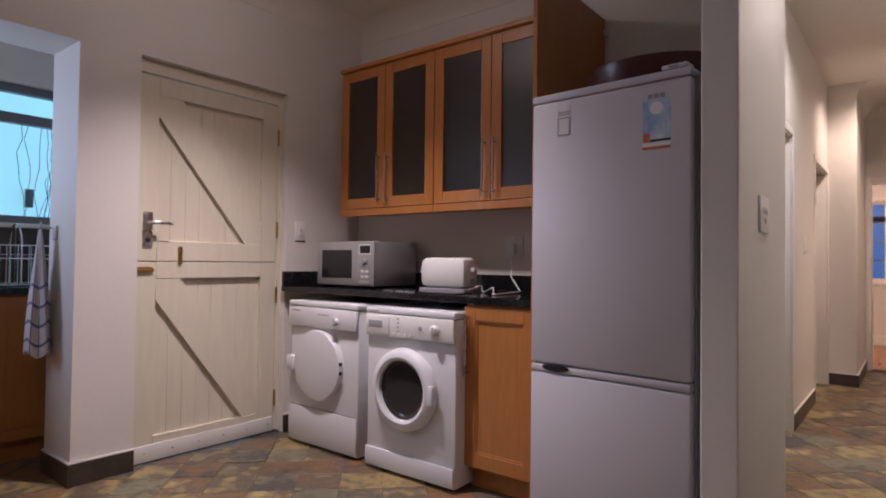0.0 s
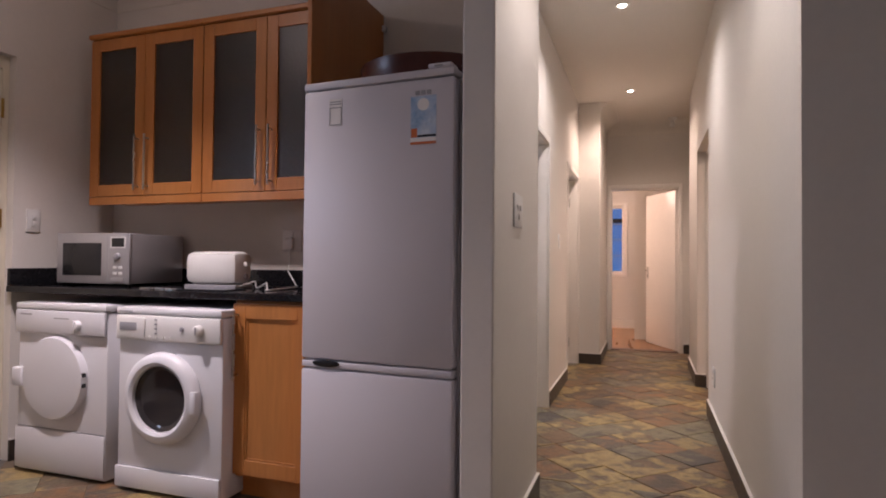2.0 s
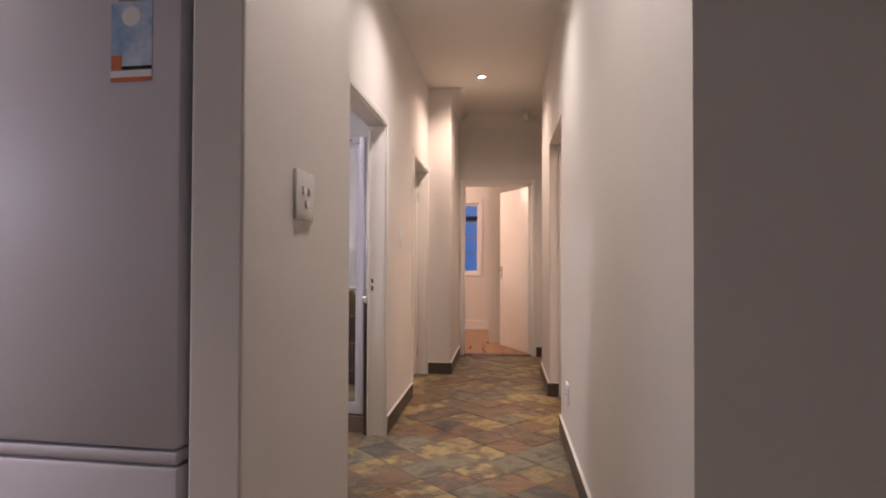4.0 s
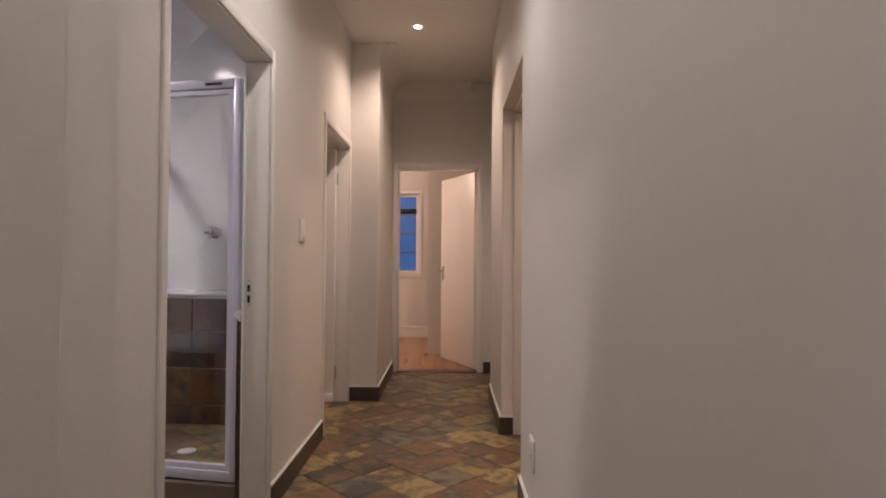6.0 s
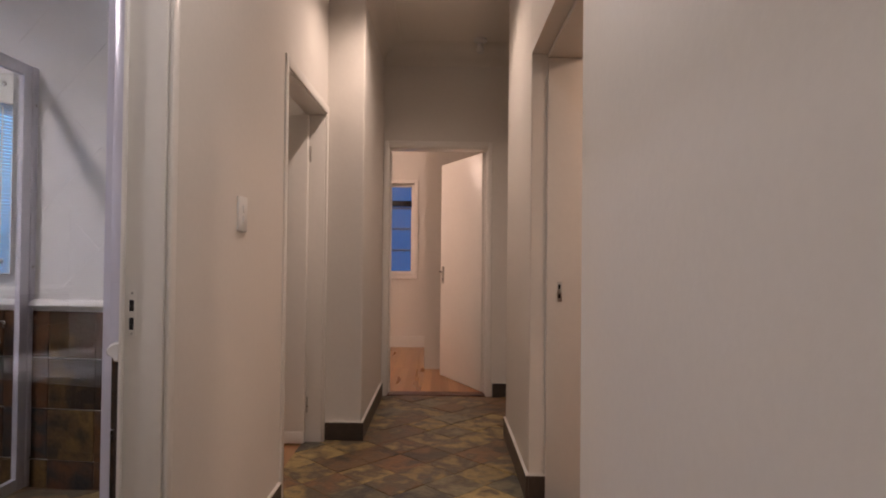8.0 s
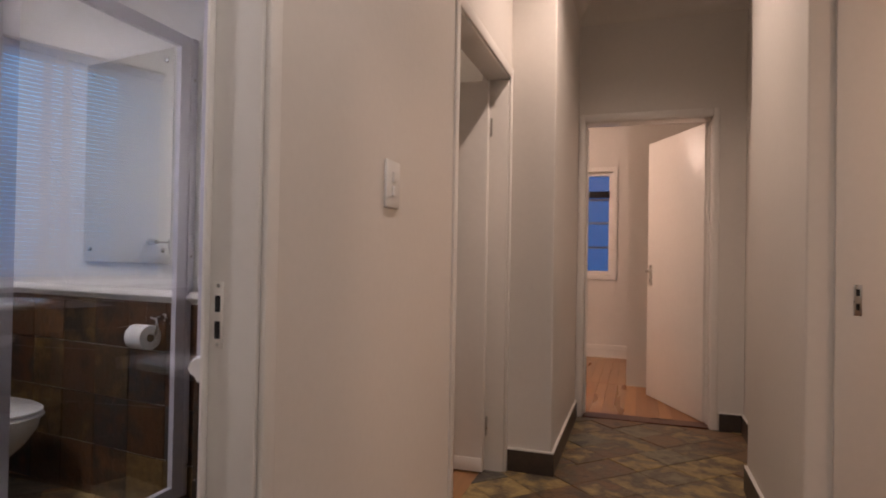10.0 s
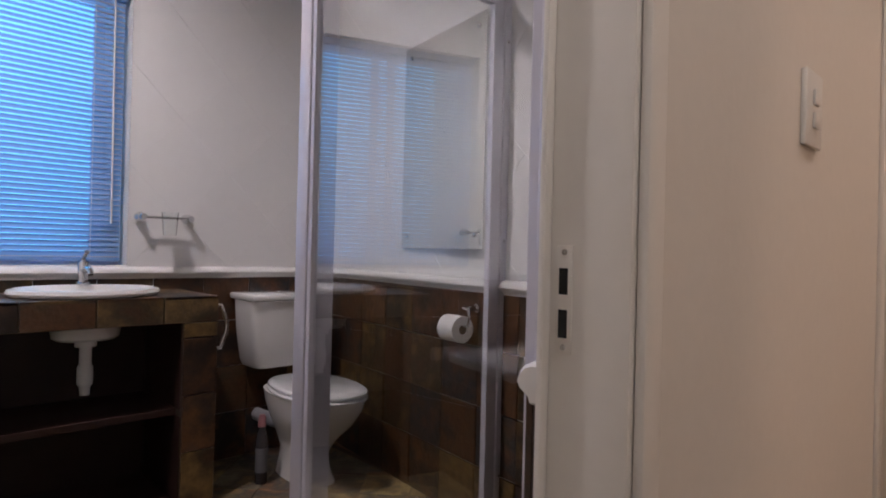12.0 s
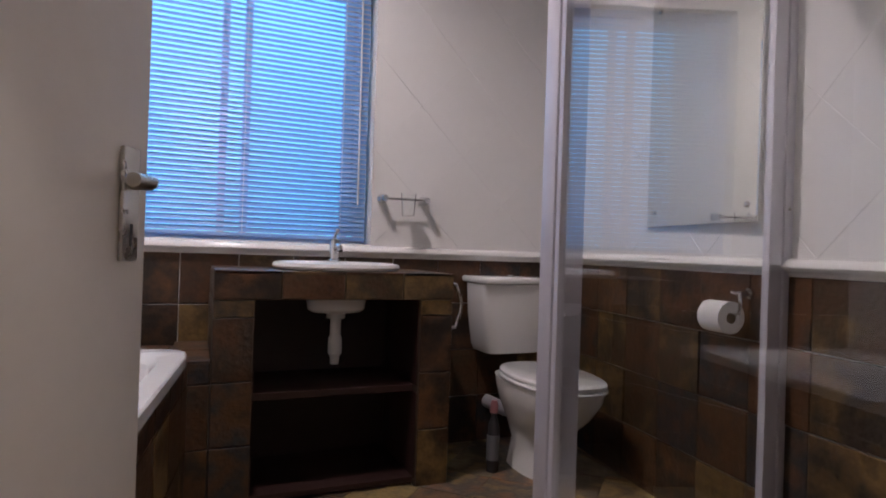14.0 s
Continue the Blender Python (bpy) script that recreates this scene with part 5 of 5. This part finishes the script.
mir = thing("mirror", NTURN @ Matrix.Translation((-1.675, YN, 0)) @ pose(0, 0, 0, 0, 0, -2.2) @ Matrix.Translation((1.675, -YN, 0)), "frameless wall mirror held by chrome screws", "mirror")
part("glass", B(-1.675, -1.12, YN - 0.012, YN - 0.006, 0.99, 1.835, bevel=0.001), MIRROR, mir, smooth=False)
for x in (-1.63, -1.165):
    for z in (1.042, 1.79):
        part("screw", lathe(bmesh.new(), [(0.010, 0), (0.010, 0.003), (0.006, 0.006)], pose(x, YN - 0.0122, z, 90), 16), CHROME, mir)

roll = thing("toilet_roll_holder", NTURN @ pose(-1.168, YN - 0.006, 0.76) @ Matrix.Diagonal((0.86, 0.86, 0.86, 1)), "chrome roll holder with a white toilet roll", "roll holder")
part("mount", lathe(bmesh.new(), [(0.020, 0), (0.020, 0.010), (0.012, 0.018), (0.010, 0.05)], pose(0, 0, 0.02, 90), 18), CHROME, roll)
part("arm", tube(bmesh.new(), [(0, -0.05, 0.02), (0.0, -0.075, 0.025), (0.045, -0.085, 0.022), (0.055, -0.09, -0.01), (0.045, -0.09, -0.045), (0.0, -0.09, -0.05), (-0.10, -0.09, -0.05), (-0.12, -0.09, -0.04), (-0.12, -0.09, -0.015)], 0.0065, 10), CHROME, roll)
bm = lathe(bmesh.new(), [(0.020, -0.05), (0.055, -0.05), (0.055, 0.05), (0.020, 0.05)], pose(-0.035, -0.09, -0.062, 0, 90), 32)
part("toilet_roll", bm, PAPER, roll, "white paper roll")
part("core", lathe(bmesh.new(), [(0.0195, -0.0503), (0.0195, 0.0503)], pose(-0.035, -0.09, -0.062, 0, 90), 20), MATS["grout"], roll, "brown card core")

# bath and its tiled surround
BTURN = Matrix.Translation((-2.28, 3.635, 0)) @ pose(0, 0, 0, 0, 0, -7) @ Matrix.Translation((2.28, -3.485, 0))   # bath set parallel to the askew north wall
bath = thing("bathtub", BTURN, "white acrylic bathtub set in a slate tiled surround", "bathtub")
bm = bmesh.new()
x0, x1, y0, y1, zr = -1.965, -0.95, YB - 0.02, 3.51, 0.535
def oval(cx, cy, ax, ay, z, p=0.45, n=48):
    return [bm.verts.new((cx + ax * math.copysign(abs(math.cos(k * 2 * math.pi / n)) ** p, math.cos(k * 2 * math.pi / n)), cy + ay * math.copysign(abs(math.sin(k * 2 * math.pi / n)) ** p, math.sin(k * 2 * math.pi / n)), z)) for k in range(n)]
cx, cy, ax, ay = (x0 + x1) / 2, (y0 + y1) / 2, (x1 - x0) / 2, (y1 - y0) / 2
rings = [oval(cx, cy, ax, ay, zr - 0.035, 0.16), oval(cx, cy, ax, ay, zr - 0.006, 0.16), oval(cx, cy, ax - 0.005, ay - 0.005, zr, 0.17), oval(cx, cy, ax - 0.055, ay - 0.055, zr, 0.4),
         oval(cx, cy, ax - 0.07, ay - 0.07, zr - 0.02, 0.45), oval(cx, cy, ax - 0.11, ay - 0.10, zr - 0.25, 0.5), oval(cx, cy, ax - 0.17, ay - 0.15, zr - 0.36, 0.6), oval(cx, cy, ax - 0.30, ay - 0.25, zr - 0.38, 0.7)]
for r, q in zip(rings, rings[1:]):
    for k in range(48):
        bm.faces.new((r[k], r[(k + 1) % 48], q[(k + 1) % 48], q[k]))
bm.faces.new(rings[-1])
part("tub", bm, ACRYLIC, bath)
part("waste", lathe(bmesh.new(), [(0.03, 0), (0.03, 0.003), (0.02, 0.004)], pose(-1.75, cy, zr - 0.378), 20), CHROME, bath)
sur = thing("bath_surround", pose(0, 0, 0), "slate tiled bath panel and ledge", "bath surround")
pc = part("panel_core", B(-2.0, -0.99, 3.445, 3.492, 0, 0.498), GROUT, sur, smooth=False)
pc.matrix_basis = BTURN
part("ledge_core", B(XW + 0.012, -1.957, 3.56, V0 - 0.002, 0, 0.488), GROUT, sur, smooth=False)
lc = part("ledge_core", B(XW + 0.10, -1.947, YB + 0.05, 3.44, 0, 0.487), GROUT, sur, smooth=False)
lc.matrix_basis = BTURN
solid("wall_bath_south", B(XW, -0.15, YC + 0.121, YB, 0, CEIL), WHITE_GROUT, "white bathroom wall beside the bath", "wall")

# shower enclosure on a raised tiled floor
SX, SYL, SYR, SW, SZ, H = -1.05, 4.375, 4.205, -0.150, 0.105, 1.86
sh = thing("shower_enclosure", pose(0, 0, 0), "white aluminium and clear glass shower enclosure", "shower")
part("corner_post", B(-0.03, 0.022, -0.022, 0.022, SZ, H, bevel=0.004, m=Matrix.Translation((SX, SYL, 0))), ALU, sh)
span = math.hypot(SW - SX, SYR - SYL)
FRONT = Matrix.Translation((SX, SYL, 0)) @ pose(0, 0, 0, 0, 0, math.degrees(math.atan2(SYR - SYL, SW - SX)))
fp = part("front_panel", ring_box(bmesh.new(), 0.023, span - 0.036, SZ + 0.045, H - 0.042, 0.024, -0.012, 0.012, 0.003), ALU, sh, smooth=False)
fp.matrix_basis = FRONT
g = part("glass_pane", B(0.044, span - 0.057, -0.003, 0.003, SZ + 0.065, H - 0.062), GLASS, fp, "clear safety glass", False)
g.visible_shadow = False
fh = part("header", B(0.0225, span - 0.0355, -0.02, 0.02, H - 0.04, H, bevel=0.003), ALU, sh)
fh.matrix_basis = FRONT
part("pivot_slot", B(span - 0.17, span - 0.09, -0.0225, -0.0205, H - 0.027, H - 0.015), DARK, fh, "dark pivot slot")
fs = part("sill_rail", B(0.0225, span - 0.0355, -0.02, 0.02, SZ, SZ + 0.044, bevel=0.003), ALU, sh)
fs.matrix_basis = FRONT
fc = part("wall_channel", B(span - 0.035, span - 0.001, -0.018, 0.018, SZ, H, bevel=0.003), ALU, sh)
fc.matrix_basis = FRONT
rp = part("return_panel", ring_box(bmesh.new(), SYL + 0.023, YN - 0.034, SZ, H, 0.05, -0.013, 0.013, 0.003), ALU, sh, smooth=False)
rp.matrix_basis = Matrix.Translation((SX, 0, 0)) @ pose(0, 0, 0, 0, 0, 90)
g = part("glass_pane", B(SYL + 0.069, YN - 0.08, -0.003, 0.003, SZ + 0.045, H - 0.03), GLASS, rp, "clear safety glass", False)
g.visible_shadow = False
ch = part("wall_channel", B(SX - 0.018, SX + 0.018, YN - 0.033, YN - 0.0005, SZ, H, bevel=0.003), ALU, sh)
for z in (0.22, 1.02, 1.70):
    part("screw", lathe(bmesh.new(), [(0.006, 0), (0.004, 0.003)], pose(SX + 0.018, YN - 0.016, z, 0, 90), 10), CHROME, ch)
bm = bmesh.new()
base = [(SX - 0.05, SYL - 0.045), (-0.129, SYR - 0.045), (-0.129, YN - 0.125), (SX - 0.05, YN - 0.003)]
lo = [bm.verts.new((x, y, 0)) for x, y in base]
hi = [bm.verts.new((x, y, SZ - 0.009)) for x, y in base]
bm.faces.new(lo), bm.faces.new(hi)
for k in range(4):
    bm.faces.new((lo[k], lo[(k + 1) % 4], hi[(k + 1) % 4], hi[k]))
plinth = solid("shower_floor", bm, GROUT, "raised slate tiled shower floor", "shower floor")
mix = thing("shower_mixer", NTURN @ pose(-0.60, YN - 0.006, 1.22), "chrome shower tap on the tiled wall", "tap")
part("plate", lathe(bmesh.new(), [(0.035, 0), (0.035, 0.006), (0.022, 0.012), (0.02, 0.05)], pose(0, 0, 0, 90), 24), CHROME, mix)
part("handle", tube(bmesh.new(), [(-0.035, -0.06, 0), (0.035, -0.06, 0)], 0.010, 10), CHROME, mix)
part("handle", tube(bmesh.new(), [(0, -0.06, -0.035), (0, -0.06, 0.035)], 0.010, 10), CHROME, mix)
dr = thing("shower_drain", pose(-0.55, 4.60, SZ), "round white shower drain cover", "drain")
part("cover", lathe(bmesh.new(), [(0.045, 0.0005), (0.045, 0.004), (0.03, 0.006)], None, 24), PLASTIC, dr)

# ---- tiles and boards, piece by piece ----


def clip(poly, w, h):
    """A polygon cut to the rectangle 0..w, 0..h."""
    for axis, lim, sign in ((0, 0.0, 1), (0, w, -1), (1, 0.0, 1), (1, h, -1)):
        out = []
        for p, q in zip(poly, poly[1:] + poly[:1]):
            a, b = sign * (p[axis] - lim), sign * (q[axis] - lim)
            if a >= 0:
                out.append(p)
            if a * b < 0:
                t = a / (a - b)
                out.append((p[0] + t * (q[0] - p[0]), p[1] + t * (q[1] - p[1])))
        poly = out
        if len(poly) < 3:
            return []
    return poly


def area(poly):
    return abs(sum(p[0] * q[1] - p[1] * q[0] for p, q in zip(poly, poly[1:] + poly[:1]))) / 2


def slab_mesh(name, poly, thick, mat, chamfer=0.0015):
    cx = sum(p[0] for p in poly) / len(poly)
    cy = sum(p[1] for p in poly) / len(poly)
    size = max(max(abs(p[0] - cx), abs(p[1] - cy)) for p in poly)
    k = max(0.5, 1 - 1.4 * chamfer / size)
    n = len(poly)
    verts = [(*p, 0) for p in poly] + [(*p, thick - chamfer) for p in poly] + [(cx + (p[0] - cx) * k, cy + (p[1] - cy) * k, thick) for p in poly]
    faces = [tuple(range(2 * n, 3 * n))]
    for i in range(n):
        j = (i + 1) % n
        faces += [(i, j, n + j, n + i), (n + i, n + j, 2 * n + j, 2 * n + i)]
    me = bpy.data.meshes.new(name)
    me.from_pydata(verts, [], faces)
    me.materials.append(mat)
    return me


def tile_field(parent, m, w, h, size, gap, mat, thick=0.008, angle=0.0, ragged=0.0, seed=1, name="tile", size2=None, tilt=0.0, shift=0.0, skip=None):
    """Tiles over a w by h rectangle in the plane of m (local x, y; z is proud). Each is an object of its own."""
    rng = random.Random(seed)
    size2 = size2 or size
    ca, sa = math.cos(radians(angle)), math.sin(radians(angle))
    span = int((w + h) / min(size, size2)) + 2
    shared = None
    for i in range(-span, span):
        for j in range(-span, span):
            ox = i * size + (shift * size if j % 2 else 0)
            oy = j * size2
            g = gap / 2
            c = [(ox + g, oy + g), (ox + size - g, oy + g), (ox + size - g, oy + size2 - g), (ox + g, oy + size2 - g)]
            if ragged:
                c = [(x + rng.uniform(-ragged, ragged), y + rng.uniform(-ragged, ragged)) for x, y in c]
            c = [(ca * x - sa * y, sa * x + ca * y) for x, y in c]
            p = clip(c, w, h)
            if not p or area(p) < 0.0004:
                continue
            mx, my = sum(q[0] for q in p) / len(p), sum(q[1] for q in p) / len(p)
            if skip and skip(mx, my):
                continue
            local = [(x - mx, y - my) for x, y in p]
            ob = new(name, slab_mesh(name, local, thick, mat, 0.0005 if mat is WHITE_TILE else 0.0015))
            ob.parent = parent
            ob.matrix_basis = m @ Matrix.Translation((mx, my, (-0.0045 if mat is WHITE_TILE else 0) + rng.uniform(-tilt, tilt) * 0.03)) @ Euler((rng.uniform(-tilt, tilt) * 0.01, rng.uniform(-tilt, tilt) * 0.01, 0)).to_matrix().to_4x4()


FLOOR_T = -0.008
# corridor floor, between the walls and a little into the doorways
tile_field(floor_c, pose(-0.11, YC + 0.1, FLOOR_T), 1.46, 4.65, 0.205, 0.0026, TILE, 0.008, 45, 0.0015, 3, tilt=0.08)
tile_field(floor_k, pose(-2.50, 0.0, FLOOR_T), 3.60, 2.70, 0.205, 0.0026, TILE, 0.008, 45, 0.0015, 4, tilt=0.08, skip=lambda x, y: x < 1.85 and y > 2.0)
tile_field(floor_k, pose(-3.06, 0.3, FLOOR_T), 0.56, 0.75, 0.205, 0.0026, TILE, 0.008, 45, 0.0015, 6, tilt=0.08)
tile_field(floor_b, pose(XW, 3.40, FLOOR_T), 2.27, 1.82, 0.205, 0.0026, TILE, 0.008, 45, 0.0015, 5, tilt=0.08)
# oak strips in the end room
tile_field(floor_f, pose(-0.6, 7.30, -0.004), 2.3, 2.45, 0.075, 0.0015, OAK_FLOOR, 0.005, 0, 0, 7, "board", 1.1, 0.0, 0.0)

# bathroom walls: dark slate below the rail, white glazed tiles laid diagonally above
west = bpy.data.objects["wall_bath_west"]
north = bpy.data.objects["wall_bath_north"]
corr = bpy.data.objects["wall_corridor_left"]
WEST = Matrix(((0, 0, 1, XW), (1, 0, 0, YB), (0, 1, 0, 0), (0, 0, 0, 1)))            # x runs along +y, y up, proud towards +x
NORTH = NTURN @ Matrix(((-1, 0, 0, -0.105), (0, 0, -1, YN + 0.006), (0, 1, 0, 0), (0, 0, 0, 1)))   # x runs along -x, proud towards -y
tile_field(west, WEST, YN + 0.12 - YB, DADO - 0.05, 0.213, 0.003, WALL_TILE, 0.009, 0, 0.001, 11, tilt=0.08)
tile_field(north, NORTH, -0.12 - XW, DADO - 0.05, 0.213, 0.003, WALL_TILE, 0.009, 0, 0.001, 12, tilt=0.08)
tile_field(north, NORTH @ Matrix.Translation((0, DADO, 0)), -0.12 - XW, CEIL - DADO, 0.30, 0.0008, WHITE_TILE, 0.006, 45, 0, 13)
tile_field(west, WEST @ Matrix.Translation((W1 - YB, DADO, 0)), YN + 0.12 - W1, CEIL - DADO, 0.30, 0.0008, WHITE_TILE, 0.006, 45, 0, 14)
tile_field(west, WEST @ Matrix.Translation((0, WZ1, 0)), W1 - YB, CEIL - WZ1, 0.30, 0.0008, WHITE_TILE, 0.006, 45, 0, 15)
solid("wall_shower_lining", B(-0.122, -0.1125, 4.109, 5.0, 0, DADO - 0.05), SKIRT, "thick tile bed on the shower side of the corridor wall", "wall")
solid("wall_shower_lining", B(-0.122, -0.1125, 4.145, 5.0, DADO - 0.05, CEIL), WHITE_GROUT, "white tile bed above the dado rail", "wall")
EAST = Matrix(((0, 0, -1, -0.122), (-1, 0, 0, 5.0), (0, 1, 0, 0), (0, 0, 0, 1)))
tile_field(corr, EAST, 5.0 - 4.108, DADO - 0.05, 0.213, 0.003, WALL_TILE, 0.009, 0, 0.001, 16, tilt=0.08)
tile_field(corr, EAST @ Matrix.Translation((0, DADO, 0)), 5.0 - 4.155, CEIL - DADO, 0.30, 0.0008, WHITE_TILE, 0.006, 45, 0, 17)

# vanity facing
VF = Matrix(((0, 0, 1, VX - 0.010), (1, 0, 0, V0), (0, 1, 0, 0), (0, 0, 0, 1)))
tile_field(van, VF @ Matrix.Translation((0, 0, 0)), 0.13, 0.69, 0.13, 0.005, WALL_TILE, 0.010, 0, 0.001, 21, size2=0.2115)
tile_field(van, VF @ Matrix.Translation((0.717, 0, 0)), 0.128, 0.69, 0.128, 0.005, WALL_TILE, 0.010, 0, 0.001, 22, size2=0.2115)
tile_field(van, VF @ Matrix.Translation((0, 0.692, 0)), V1 - V0, 0.097, 0.2155, 0.005, WALL_TILE, 0.010, 0, 0.001, 23, size2=0.098)
SIDE = Matrix(((-1, 0, 0, VX - 0.002), (0, 0, 1, V1 - 0.010), (0, 1, 0, 0), (0, 0, 0, 1)))
tile_field(van, SIDE, 0.42, 0.789, 0.2115, 0.005, WALL_TILE, 0.010, 0, 0.001, 24)
tile_field(van, pose(XW + 0.012, V0, 0.779), VX - XW - 0.012, V1 - V0, 0.2155, 0.005, WALL_TILE, 0.010, 0, 0.001, 25)
# bath surround facing
tile_field(sur, VF @ Matrix.Translation((3.56 - V0, 0, -0.002)), 0.118, 0.488, 0.118, 0.005, WALL_TILE, 0.010, 0, 0.001, 31, size2=0.21)
PANEL = BTURN @ Matrix(((-1, 0, 0, -0.99), (0, 0, 1, 3.492), (0, 1, 0, 0), (0, 0, 0, 1)))
tile_field(sur, PANEL, 0.965, 0.498, 0.2115, 0.005, WALL_TILE, 0.010, 0, 0.001, 32)
tile_field(sur, pose(XW + 0.012, 3.56, 0.488), 0.423, 0.118, 0.2115, 0.005, WALL_TILE, 0.010, 0, 0.001, 33)
tile_field(sur, BTURN @ pose(XW + 0.10, YB + 0.05, 0.487), 0.333, 0.67, 0.2115, 0.005, WALL_TILE, 0.010, 0, 0.001, 34)
# raised shower floor
tile_field(plinth, pose(SX - 0.02, 4.42, SZ - 0.009), SW - SX - 0.0, 0.66, 0.205, 0.0026, TILE, 0.009, 45, 0.0015, 41, skip=lambda x, y: y > 0.70 - 0.1 * x)

# the rest of the kitchen floor, laid as one joined field
TILE_FIELD = TILE.copy()
tree = TILE_FIELD.node_tree
geo = tree.nodes.new("ShaderNodeNewGeometry")
for link in list(tree.links):
    if link.from_node.bl_idname == "ShaderNodeObjectInfo" and link.from_socket.name == "Random":
        tree.links.new(geo.outputs["Random Per Island"], link.to_socket)
gather = new("tile_gather")
tile_field(gather, pose(-2.45, -2.2, FLOOR_T), 5.05, 2.197, 0.205, 0.0026, TILE, 0.008, 45, 0.0015, 8, tilt=0.08)
tile_field(gather, pose(1.103, 0.0, FLOOR_T), 1.495, 1.66, 0.205, 0.0026, TILE, 0.008, 45, 0.0015, 9, tilt=0.08)
verts, faces = [], []
for ob in list(gather.children):
    start = len(verts)
    verts += [tuple(ob.matrix_basis @ v.co) for v in ob.data.vertices]
    faces += [tuple(start + i for i in p.vertices) for p in ob.data.polygons]
    bpy.data.objects.remove(ob)
bpy.data.objects.remove(gather)
me = bpy.data.meshes.new("tiles")
me.from_pydata(verts, [], faces)
me.materials.append(TILE_FIELD)
rest = new("tiles", me)
rest.parent = floor_k
tagged(rest, kind="stuff")
